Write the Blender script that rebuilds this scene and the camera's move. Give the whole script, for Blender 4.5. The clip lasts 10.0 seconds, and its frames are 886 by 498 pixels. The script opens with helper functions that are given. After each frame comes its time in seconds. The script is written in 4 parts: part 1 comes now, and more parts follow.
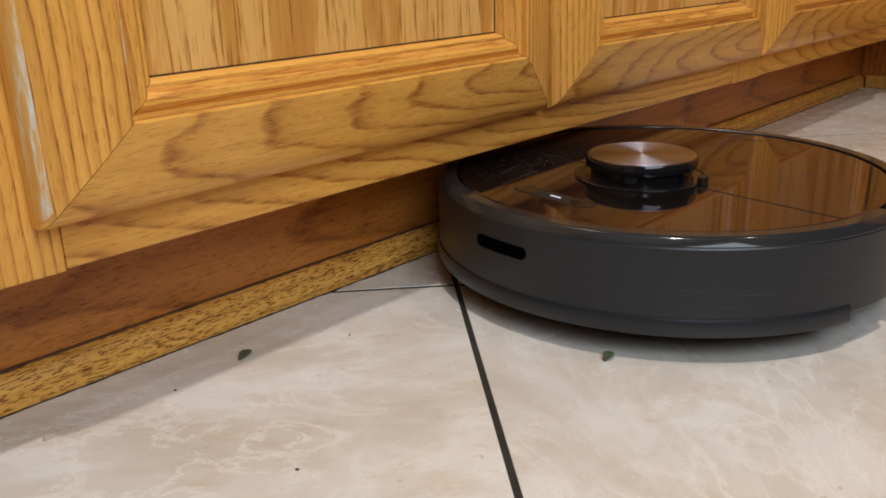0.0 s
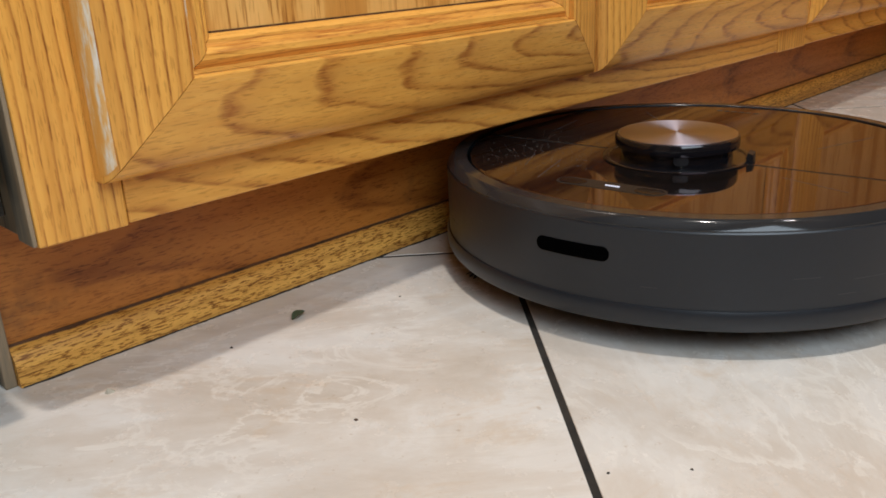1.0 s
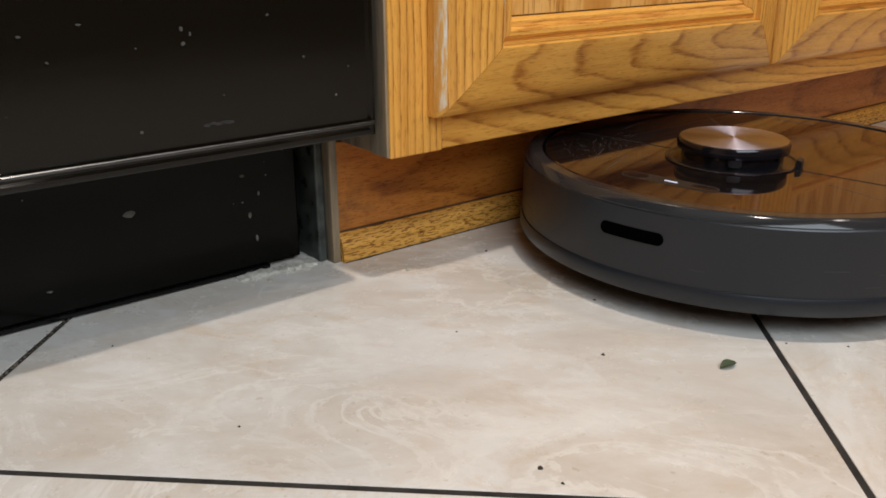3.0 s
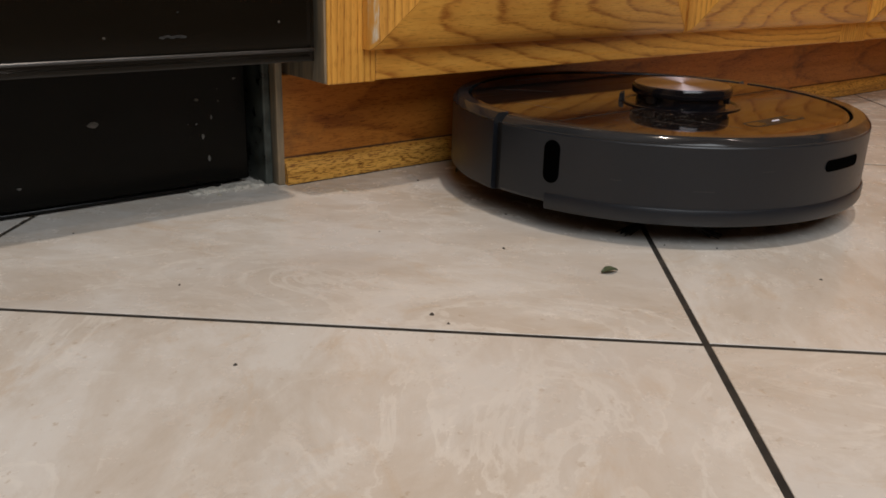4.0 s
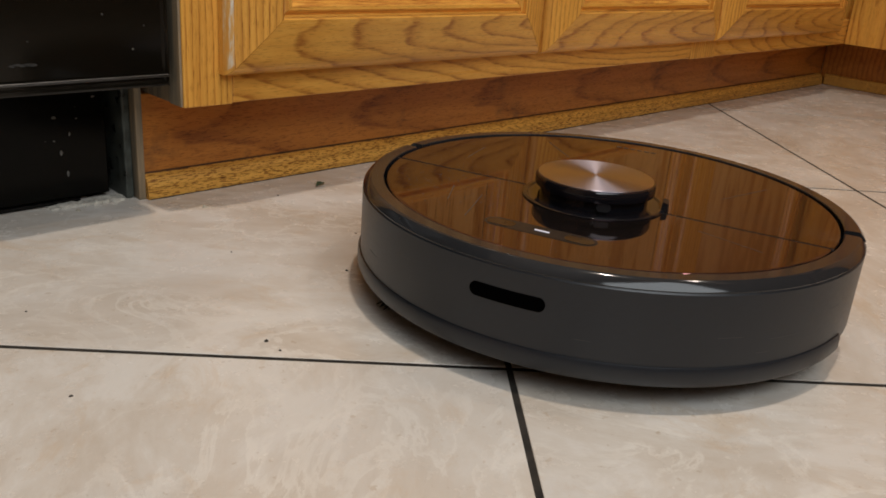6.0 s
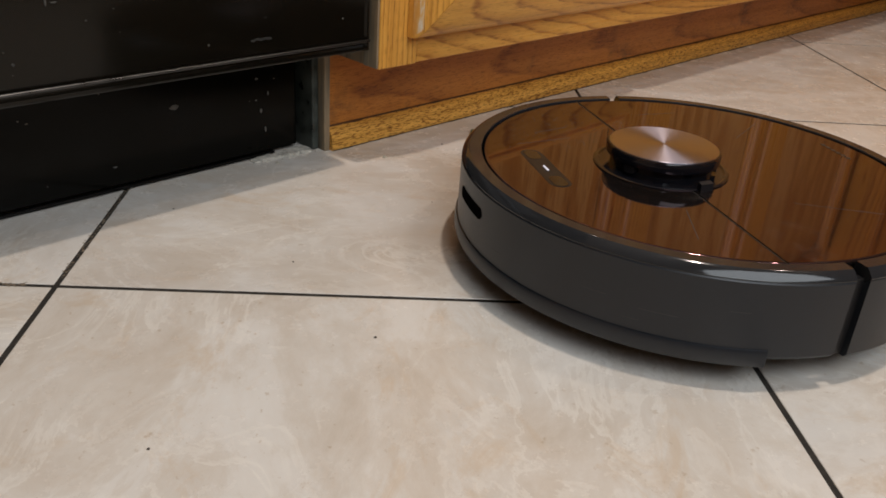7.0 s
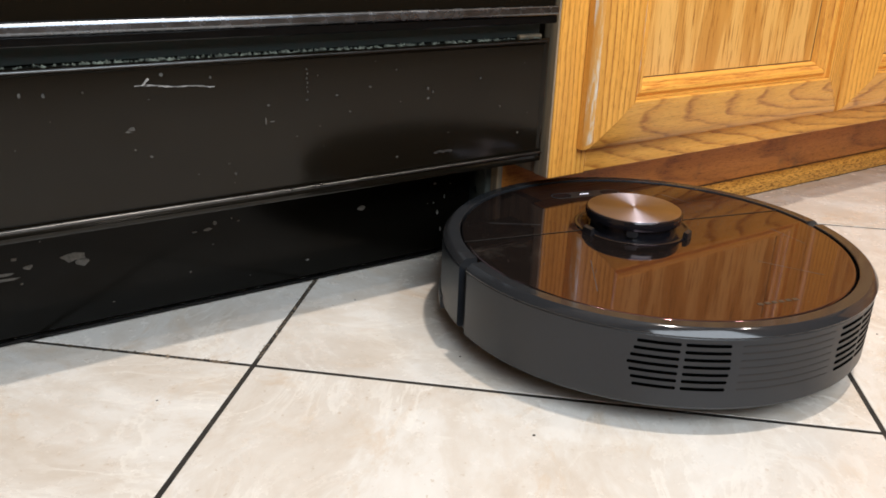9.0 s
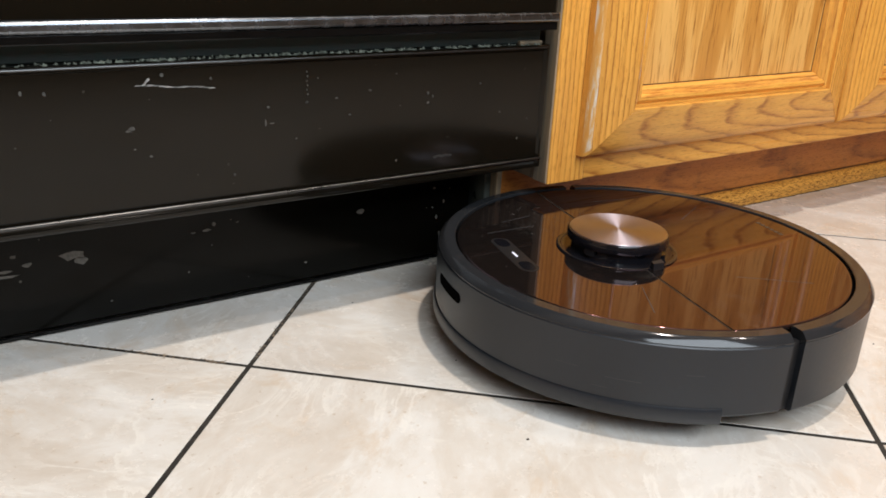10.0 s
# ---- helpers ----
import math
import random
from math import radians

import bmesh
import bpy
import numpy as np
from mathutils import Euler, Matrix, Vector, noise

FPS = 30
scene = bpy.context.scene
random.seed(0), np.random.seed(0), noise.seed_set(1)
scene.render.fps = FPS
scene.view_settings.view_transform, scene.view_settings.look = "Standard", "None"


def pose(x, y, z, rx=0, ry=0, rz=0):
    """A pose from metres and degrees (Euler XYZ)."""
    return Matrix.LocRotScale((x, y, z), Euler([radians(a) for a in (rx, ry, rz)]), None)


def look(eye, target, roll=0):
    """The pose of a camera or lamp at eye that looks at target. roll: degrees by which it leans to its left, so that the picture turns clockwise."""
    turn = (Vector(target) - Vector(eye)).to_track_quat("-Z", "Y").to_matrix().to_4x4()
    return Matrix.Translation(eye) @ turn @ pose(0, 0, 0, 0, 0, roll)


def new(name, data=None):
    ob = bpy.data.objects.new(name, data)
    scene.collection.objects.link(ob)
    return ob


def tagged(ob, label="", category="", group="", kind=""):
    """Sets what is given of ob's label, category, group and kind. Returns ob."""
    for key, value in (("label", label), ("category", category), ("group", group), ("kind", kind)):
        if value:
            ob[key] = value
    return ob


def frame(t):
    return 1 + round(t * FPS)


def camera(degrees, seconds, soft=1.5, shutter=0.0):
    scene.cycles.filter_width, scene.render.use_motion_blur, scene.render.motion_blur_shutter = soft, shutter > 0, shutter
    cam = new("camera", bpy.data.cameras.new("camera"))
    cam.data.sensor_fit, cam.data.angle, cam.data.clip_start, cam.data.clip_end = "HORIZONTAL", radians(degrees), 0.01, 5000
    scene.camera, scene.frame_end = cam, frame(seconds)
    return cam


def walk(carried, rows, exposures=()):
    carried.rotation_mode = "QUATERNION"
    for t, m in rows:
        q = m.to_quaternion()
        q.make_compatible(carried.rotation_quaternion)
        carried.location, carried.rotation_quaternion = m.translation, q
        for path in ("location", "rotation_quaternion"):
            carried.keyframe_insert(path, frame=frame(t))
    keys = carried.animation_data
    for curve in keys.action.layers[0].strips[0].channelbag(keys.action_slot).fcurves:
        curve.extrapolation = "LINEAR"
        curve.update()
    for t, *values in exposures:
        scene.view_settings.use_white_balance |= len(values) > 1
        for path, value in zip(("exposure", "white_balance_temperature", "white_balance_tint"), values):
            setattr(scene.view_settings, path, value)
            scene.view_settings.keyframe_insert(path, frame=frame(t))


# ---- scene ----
cam = camera(55.5, 10.0, soft=1.7)
PATH = [
    (0, (-0.11, -0.465, 0.238), (1.271, 0.823, -0.422), -1.5),
    (0.5, (-0.124, -0.46, 0.232), (1.215, 0.866, -0.437), -2.2),
    (1, (-0.125, -0.46, 0.221), (1.201, 0.874, -0.459), -2.5),
    (1.5, (-0.153, -0.476, 0.215), (1.083, 0.936, -0.476), -3.4),
    (2, (-0.2039, -0.4838, 0.2275), (0.8479, 1.0566, -0.4942), -2.85),
    (2.2, (-0.223, -0.485, 0.235), (0.775, 1.094, -0.479), -3.1),
    (3.3, (-0.3288, -0.5510, 0.2383), (0.8700, 0.8941, -0.4506), 1.01),
    (3.5, (-0.3298, -0.5710, 0.2173), (0.8666, 0.8818, -0.4595), 1.41),
    (4, (-0.3415, -0.6262, 0.1935), (0.8579, 0.8294, -0.4717), 1.73),
    (4.5, (-0.3133, -0.6466, 0.2048), (0.9485, 0.7559, -0.4591), 3.01),
    (5, (-0.2526, -0.6545, 0.2384), (1.1126, 0.6598, -0.4011), 5.31),
    (5.2, (-0.2516, -0.6584, 0.2389), (1.1195, 0.6489, -0.4023), 5.58),
    (6.3, (-0.3855, -0.6831, 0.2566), (0.9125, 0.6090, -0.5470), 3.69),
    (6.5, (-0.4235, -0.6721, 0.2706), (0.8187, 0.6238, -0.6112), 3.39),
    (7, (-0.4846, -0.6144, 0.2932), (0.8143, 0.6101, -0.6087), 4.21),
    (7.5, (-0.5102, -0.5930, 0.3127), (0.8302, 0.6510, -0.4973), 4.06),
    (8, (-0.5021, -0.6080, 0.3200), (0.7220, 0.7924, -0.4151), 3.18),
    (8.5, (-0.503, -0.633, 0.324), (0.586, 0.871, -0.418), 2.1),
    (9, (-0.511, -0.636, 0.322), (0.545, 0.895, -0.414), 2.2),
    (9.5, (-0.502, -0.633, 0.322), (0.573, 0.898, -0.385), 3.1),
    (10, (-0.509, -0.641, 0.32), (0.544, 0.899, -0.399), 2.9),
]
EXPOSURES = [(0.0, -0.52, 6250, 13), (1.0, -0.38, 6100, 12), (2.0, -0.40, 6150, 12), (3.5, -0.5, 6500, 15), (4.0, -0.92, 6800, 17), (4.5, -1.15, 7200, 19), (5.0, -0.72, 7500, 18),
             (6.5, -0.92, 6600, 15), (7.0, -0.8, 6700, 16), (7.5, -0.28, 6650, 15), (8.0, 0.08, 6450, 14), (8.5, 0.2, 6400, 14), (9.0, 0.08, 6400, 14), (10.0, 0.02, 6400, 14)]
walk(cam, [(t, look(eye, target, roll)) for t, eye, target, roll in PATH], EXPOSURES)

# ---- world and lamps ----
world = bpy.data.worlds.new("room_air")
scene.world = world
world.use_nodes = True
world.node_tree.nodes["Background"].inputs[0].default_value = (0.9, 0.85, 0.8, 1)
world.node_tree.nodes["Background"].inputs[1].default_value = 0.05

CEILING_Z = 2.42
LAMP = (1.0, 0.90, 0.77)


def ceiling_lamp(x, y, watts, size, colour=(1.0, 0.86, 0.68)):
    data = bpy.data.lights.new("ceiling_lamp", "AREA")
    data.shape, data.size, data.energy, data.color = "DISK", size, watts, colour
    ob = new("ceiling_lamp", data)
    ob.matrix_world = pose(x, y, CEILING_Z - 0.03)


ceiling_lamp(0.10, -0.55, 32, 0.10, LAMP)
ceiling_lamp(1.0, -0.95, 8, 0.10, LAMP)
# added cool fill light, in an unseen wall opening behind the camera
cool_fill = bpy.data.lights.new("cool_fill_light", "AREA")
cool_fill.shape, cool_fill.size, cool_fill.size_y, cool_fill.energy, cool_fill.color = "RECTANGLE", 1.1, 1.1, 34, (0.84, 0.95, 1.0)
new("cool_fill_light", cool_fill).matrix_world = pose(-0.35, -1.22, 1.22, 90, 0, 0)


# ---- materials ----
def material(name, rough=0.5, metal=0.0, colour=(0.5, 0.5, 0.5), ior=1.5, coat=0.0):
    m = bpy.data.materials.new(name)
    m.use_nodes = True
    b = m.node_tree.nodes["Principled BSDF"]
    b.inputs["Base Color"].default_value = (*colour, 1)
    b.inputs["Roughness"].default_value = rough
    b.inputs["Metallic"].default_value = metal
    b.inputs["IOR"].default_value = ior
    b.inputs["Coat Weight"].default_value = coat
    return m, m.node_tree, b


def node(tree, kind, **inputs):
    n = tree.nodes.new(kind)
    for key, value in inputs.items():
        n.inputs[key.replace("_", " ")].default_value = value
    return n


def ramp(tree, fac, stops):
    n = tree.nodes.new("ShaderNodeValToRGB")
    e = n.color_ramp.elements
    while len(e) < len(stops):
        e.new(0.5)
    for k, (p, c) in zip(e, stops):
        k.position, k.color = p, (*c, 1)
    tree.links.new(fac, n.inputs["Fac"])
    return n.outputs["Color"]


def mix(tree, fac, a, b, kind="MIX"):
    n = tree.nodes.new("ShaderNodeMix")
    n.data_type, n.blend_type = "RGBA", kind
    for value, sock in ((fac, n.inputs[0]), (a, n.inputs[6]), (b, n.inputs[7])):
        if hasattr(value, "is_linked"):
            tree.links.new(value, sock)
        else:
            sock.default_value = value if not isinstance(value, tuple) else (*value, 1)
    return n.outputs[2]


def placed(tree, scale, shift=1.0, turn=(0, 0, 0)):
    """Object coordinates, scaled, shifted by a random amount for each object."""
    co = tree.nodes.new("ShaderNodeTexCoord")
    info = tree.nodes.new("ShaderNodeObjectInfo")
    add = tree.nodes.new("ShaderNodeVectorMath")
    add.operation = "MULTIPLY_ADD"
    comb = tree.nodes.new("ShaderNodeCombineXYZ")
    for k in range(3):
        tree.links.new(info.outputs["Random"], comb.inputs[k])
    tree.links.new(comb.outputs[0], add.inputs[0])
    add.inputs[1].default_value = (shift * 7.3, shift * 5.1, shift * 9.7)
    tree.links.new(co.outputs["Object"], add.inputs[2])
    mp = tree.nodes.new("ShaderNodeMapping")
    mp.inputs["Scale"].default_value = scale
    mp.inputs["Rotation"].default_value = turn
    tree.links.new(add.outputs[0], mp.inputs["Vector"])
    return mp.outputs["Vector"]


def noise_of(tree, vec, scale, detail=4.0, rough=0.6, distort=0.0):
    n = node(tree, "ShaderNodeTexNoise", Scale=scale, Detail=detail, Roughness=rough, Distortion=distort)
    tree.links.new(vec, n.inputs["Vector"])
    return n.outputs["Fac"]


def bump(tree, b, height, strength, distance=0.001):
    n = node(tree, "ShaderNodeBump", Strength=strength, Distance=distance)
    tree.links.new(height, n.inputs["Height"])
    tree.links.new(n.outputs["Normal"], b.inputs["Normal"])


def oak(name, along, light, mid, dark, rough=0.28, pith=0.030, aside=-0.016, tilt=6.5, ring=6.5, pores=0.6, dirt=0.0, dash=(900.0, 95.0), waver=0.009, thick=0.0, spread=0.3):
    """Varnished flat-sawn oak: growth rings round a pith that runs at a small angle to the board, dark pores, satin varnish."""
    m, tree, b = material(name, rough, coat=0.12)
    b.inputs["Coat Roughness"].default_value = 0.14
    b.inputs["Specular IOR Level"].default_value = 0.35
    cross = 1 if along != 1 else 0
    other = 3 - along - cross
    # slow waver of the rings
    slow = [30.0, 30.0, 30.0]
    slow[along] = 9.0
    wv = node(tree, "ShaderNodeTexNoise", Scale=1.0, Detail=3.0, Roughness=0.55)
    tree.links.new(placed(tree, slow), wv.inputs["Vector"])
    info = tree.nodes.new("ShaderNodeObjectInfo")
    rnd = tree.nodes.new("ShaderNodeMapRange")
    rnd.inputs["To Min"].default_value, rnd.inputs["To Max"].default_value = -0.010, 0.010
    tree.links.new(info.outputs["Random"], rnd.inputs["Value"])
    comb = tree.nodes.new("ShaderNodeCombineXYZ")
    tree.links.new(rnd.outputs[0], comb.inputs[other])
    comb.inputs[cross].default_value = -pith
    co = tree.nodes.new("ShaderNodeTexCoord")
    a1 = tree.nodes.new("ShaderNodeVectorMath")
    a1.operation = "ADD"
    tree.links.new(co.outputs["Object"], a1.inputs[0])
    tree.links.new(comb.outputs[0], a1.inputs[1])
    a2 = tree.nodes.new("ShaderNodeVectorMath")
    a2.operation = "MULTIPLY_ADD"
    tree.links.new(wv.outputs["Color"], a2.inputs[0])
    a2.inputs[1].default_value = (waver, waver, waver)
    tree.links.new(a1.outputs[0], a2.inputs[2])
    mp = tree.nodes.new("ShaderNodeMapping")
    off = [0.0, 0.0, 0.0]
    off[other] = aside
    mp.inputs["Location"].default_value = off
    rot = [0.0, 0.0, 0.0]
    rot[other] = radians(tilt)
    mp.inputs["Rotation"].default_value = rot
    tree.links.new(a2.outputs[0], mp.inputs["Vector"])
    bands = node(tree, "ShaderNodeTexWave", Scale=2 * math.pi / (20 * ring * 0.001), Distortion=0.0)
    bands.wave_type, bands.rings_direction, bands.wave_profile = "RINGS", "XYZ"[along], "SAW"
    tree.links.new(mp.outputs["Vector"], bands.inputs["Vector"])
    rings = bands.outputs["Fac"]
    tuft = [230.0, 230.0, 230.0]
    tuft[along] = 30.0
    ragged = noise_of(tree, placed(tree, tuft), 1.0, 3.0, 0.7)
    late = ramp(tree, rings, [(0.0, (0.05, 0.05, 0.05)), (0.40, (0, 0, 0)), (0.72, (0.28, 0.28, 0.28)), (0.88, (0.95, 0.95, 0.95)), (0.94, (0.75, 0.75, 0.75)), (1.0, (0.05, 0.05, 0.05))])
    late = mix(tree, 0.85, late, ramp(tree, ragged, [(0.36, (0.2, 0.2, 0.2)), (0.58, (1.1, 1.1, 1.1))]), "MULTIPLY")
    pale = ramp(tree, ragged, [(0.3, mid), (0.6, light)])
    c = mix(tree, late, pale, dark)
    fine = [dash[0]] * 3
    fine[along] = dash[1]
    f = noise_of(tree, placed(tree, fine), 1.0, 2.0, 0.6)
    pore = ramp(tree, f, [(0.30 + thick, (0.26, 0.17, 0.09)), (0.38 + thick, (0.50, 0.38, 0.26)), (0.43 + thick, (1, 1, 1)), (1.0, (1, 1, 1))])
    lo = spread
    where = ramp(tree, rings, [(0.0, (lo, lo, lo)), (0.6, (lo, lo, lo)), (0.9, (pores, pores, pores)), (1.0, (lo, lo, lo))])
    streak = [90.0, 90.0, 90.0]
    streak[along] = 2.5
    s = noise_of(tree, placed(tree, streak), 1.0, 4.0, 0.6)
    tone = ramp(tree, s, [(0.28, (0.70, 0.62, 0.52)), (0.5, (1, 1, 1)), (0.75, (1.10, 1.10, 1.08))])
    c = mix(tree, 0.7, c, tone, "MULTIPLY")
    c = mix(tree, where, c, mix(tree, 1.0, c, pore, "MULTIPLY"))
    if dirt:
        stain = noise_of(tree, placed(tree, (14.0, 14.0, 14.0)), 1.0, 6.0, 0.7)
        c = mix(tree, ramp(tree, stain, [(0.56, (0, 0, 0)), (0.72, (dirt, dirt, dirt))]), c, (0.045, 0.03, 0.018))
    tree.links.new(c, b.inputs["Base Color"])
    g = ramp(tree, s, [(0.3, (rough + 0.1,) * 3), (0.7, (rough - 0.04,) * 3)])
    tree.links.new(g, b.inputs["Roughness"])
    bump(tree, b, f, 0.3, 0.0005)
    OAKS.add(m)
    return m


def oak_ply(name):
    """Rotary-cut oak plywood: broad upright bands with ragged edges."""
    m, tree, b = material(name, 0.3, coat=0.25)
    b.inputs["Coat Roughness"].default_value = 0.2
    rag = noise_of(tree, placed(tree, (420, 420, 24)), 1.0, 3.0, 0.65)
    band = noise_of(tree, placed(tree, (28, 28, 3.5)), 1.0, 2.0, 0.5, 0.5)
    add = tree.nodes.new("ShaderNodeMath")
    add.operation = "MULTIPLY_ADD"
    tree.links.new(rag, add.inputs[0])
    add.inputs[1].default_value = 0.22
    tree.links.new(band, add.inputs[2])
    c = ramp(tree, add.outputs[0], [(0.46, (0.52, 0.230, 0.043)), (0.57, (0.575, 0.270, 0.056)), (0.62, (0.70, 0.375, 0.100)), (0.82, (0.76, 0.430, 0.130))])
    c = mix(tree, 0.85, c, ramp(tree, rag, [(0.32, (0.50, 0.38, 0.26)), (0.44, (1, 1, 1)), (0.7, (1.06, 1.06, 1.06))]), "MULTIPLY")
    tree.links.new(c, b.inputs["Base Color"])
    bump(tree, b, rag, 0.2, 0.0005)
    OAKS.add(m)
    return m


OAKS = set()
LIGHT, MID, DARK = (0.77, 0.382, 0.074), (0.71, 0.325, 0.056), (0.40, 0.140, 0.023)
OAK_H = oak("oak_grain_level", 0, LIGHT, MID, DARK)
OAK_V = oak("oak_grain_upright", 2, LIGHT, MID, DARK, pith=0.02, aside=0.06, tilt=3.0, ring=6.0)
OAK_B = oak("oak_bead_level", 0, LIGHT, MID, DARK, pith=0.04, aside=0.07, tilt=1.0, ring=5.0, pores=0.5)
OAK_D = oak("oak_grain_deep", 1, LIGHT, MID, DARK)
OAK_PANEL = oak_ply("oak_panel")
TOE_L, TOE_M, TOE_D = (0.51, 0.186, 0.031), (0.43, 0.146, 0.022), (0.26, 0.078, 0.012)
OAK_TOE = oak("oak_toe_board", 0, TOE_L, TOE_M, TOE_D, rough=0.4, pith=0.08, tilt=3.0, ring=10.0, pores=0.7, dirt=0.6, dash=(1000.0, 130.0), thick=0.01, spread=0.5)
OAK_SHOE = oak("oak_shoe_moulding", 0, (0.74, 0.385, 0.078), (0.66, 0.325, 0.060), (0.50, 0.235, 0.042), rough=0.45, pith=0.03, aside=0.03, tilt=1.0, ring=5.0, pores=1.0, dirt=0.25, dash=(1050.0, 150.0), thick=0.05, spread=0.95)


# Worn varnish; the whitest tones paint in the highlight along the edge.
def worn_glint_oak():
    m, tree, b = material("worn_varnish_glint", 0.32, coat=0.2)
    n = noise_of(tree, placed(tree, (160, 160, 22)), 1.0, 5.0, 0.7)
    c = ramp(tree, n, [(0.40, (0.66, 0.30, 0.055)), (0.50, (0.67, 0.36, 0.11)), (0.57, (0.66, 0.52, 0.35)), (0.66, (0.72, 0.66, 0.58)), (0.8, (0.74, 0.70, 0.64))])
    tree.links.new(c, b.inputs["Base Color"])
    bump(tree, b, n, 0.3, 0.0005)
    return m


def aged_side():
    m, tree, b = material("aged_raw_wood", 0.75)
    s = noise_of(tree, placed(tree, (70, 70, 6)), 1.0, 5.0, 0.7)
    c = ramp(tree, s, [(0.25, (0.05, 0.042, 0.030)), (0.45, (0.16, 0.130, 0.088)), (0.7, (0.36, 0.245, 0.135))])
    tree.links.new(c, b.inputs["Base Color"])
    bump(tree, b, s, 0.3, 0.001)
    return m


def tile_marble():
    m, tree, b = material("glazed_cream_tile", 0.22)
    v = placed(tree, (1, 1, 1), 3.0)
    mp = tree.nodes.new("ShaderNodeMapping")
    mp.inputs["Scale"].default_value = (0.72, 1.25, 1.0)
    mp.inputs["Rotation"].default_value = (0, 0, 0.5)
    tree.links.new(v, mp.inputs["Vector"])
    q = mp.outputs["Vector"]
    cloud = noise_of(tree, q, 10.0, 10.0, 0.70, 0.4)
    c = ramp(tree, cloud, [(0.32, (0.55, 0.478, 0.395)), (0.44, (0.62, 0.558, 0.485)), (0.52, (0.665, 0.618, 0.555)), (0.56, (0.705, 0.668, 0.615)), (0.68, (0.735, 0.71, 0.665))])
    wisp = noise_of(tree, q, 13.0, 7.0, 0.62, 1.3)
    lines = ramp(tree, wisp, [(0.480, (0, 0, 0)), (0.497, (0.55, 0.55, 0.55)), (0.512, (0.45, 0.45, 0.45)), (0.548, (0, 0, 0))])
    gate = ramp(tree, noise_of(tree, v, 7.0, 4.0, 0.6), [(0.40, (0, 0, 0)), (0.58, (1, 1, 1))])
    c = mix(tree, mix(tree, 1.0, lines, gate, "MULTIPLY"), c, (0.81, 0.775, 0.71))
    tan = noise_of(tree, q, 18.0, 9.0, 0.75, 0.8)
    c = mix(tree, ramp(tree, tan, [(0.54, (0, 0, 0)), (0.66, (0.48, 0.48, 0.48))]), c, (0.58, 0.44, 0.30))
    dots = noise_of(tree, v, 150.0, 3.0, 0.6)
    c = mix(tree, ramp(tree, dots, [(0.66, (0, 0, 0)), (0.74, (0.5, 0.5, 0.5))]), c, (0.42, 0.31, 0.2))
    grey = noise_of(tree, v, 4.5, 3.0, 0.55)
    c = mix(tree, ramp(tree, grey, [(0.48, (0, 0, 0)), (0.72, (0.5, 0.5, 0.5))]), c, (0.60, 0.585, 0.56))
    tree.links.new(c, b.inputs["Base Color"])
    r = ramp(tree, noise_of(tree, v, 40.0, 6.0, 0.65), [(0.3, (0.16, 0.16, 0.16)), (0.7, (0.32, 0.32, 0.32))])
    tree.links.new(r, b.inputs["Roughness"])
    bump(tree, b, wisp, 0.38, 0.0014)
    return m


def grout_mat():
    m, tree, b = material("dark_grout", 0.9)
    g = noise_of(tree, placed(tree, (1, 1, 1)), 60.0, 5.0, 0.7)
    c = ramp(tree, g, [(0.3, (0.005, 0.0043, 0.0036)), (0.7, (0.038, 0.031, 0.024))])
    tree.links.new(c, b.inputs["Base Color"])
    bump(tree, b, g, 0.5, 0.001)
    return m


def black_enamel(name, rough, specks, base=(0.0056, 0.0044, 0.0028), ior=1.37):
    m, tree, b = material(name, rough, ior=ior)
    v = placed(tree, (1, 1, 1))
    vor = node(tree, "ShaderNodeTexVoronoi", Scale=90.0, Randomness=1.0)
    tree.links.new(v, vor.inputs["Vector"])
    cells = noise_of(tree, v, 24.0, 2.0, 0.5)
    dot = ramp(tree, vor.outputs["Distance"], [(0.0, (1, 1, 1)), (0.07, (1, 1, 1)), (0.11, (0, 0, 0))])
    some = ramp(tree, cells, [(0.66, (0, 0, 0)), (0.74, (specks, specks, specks))])
    dots = mix(tree, 1.0, dot, some, "MULTIPLY")
    haze = noise_of(tree, placed(tree, (1, 1, 5)), 9.0, 6.0, 0.7)
    film = ramp(tree, haze, [(0.5, (0, 0, 0)), (0.85, (0.010, 0.010, 0.010))])
    c = mix(tree, film, base, (0.13, 0.12, 0.10))
    c = mix(tree, dots, c, (0.34, 0.31, 0.26))
    tree.links.new(c, b.inputs["Base Color"])
    r = ramp(tree, haze, [(0.3, (rough, rough, rough)), (0.8, (rough + 0.06, rough + 0.06, rough + 0.06))])
    tree.links.new(r, b.inputs["Roughness"])
    return m


def plain(name, colour, rough, metal=0.0, wear=0.06, scale=80.0, ior=1.5):
    """A plain surface with slight mottling in tone and gloss."""
    m, tree, b = material(name, rough, metal, colour, ior)
    n = noise_of(tree, placed(tree, (1, 1, 1)), scale, 5.0, 0.65)
    lo, hi = tuple(k * (1 - 3 * wear) for k in colour), tuple(k * (1 + 3 * wear) for k in colour)
    tree.links.new(ramp(tree, n, [(0.3, lo), (0.7, hi)]), b.inputs["Base Color"])
    r0, r1 = max(rough - wear, 0.02), rough + wear
    tree.links.new(ramp(tree, n, [(0.3, (r0, r0, r0)), (0.7, (r1, r1, r1))]), b.inputs["Roughness"])
    bump(tree, b, n, wear * 0.5, 0.0004)
    return m


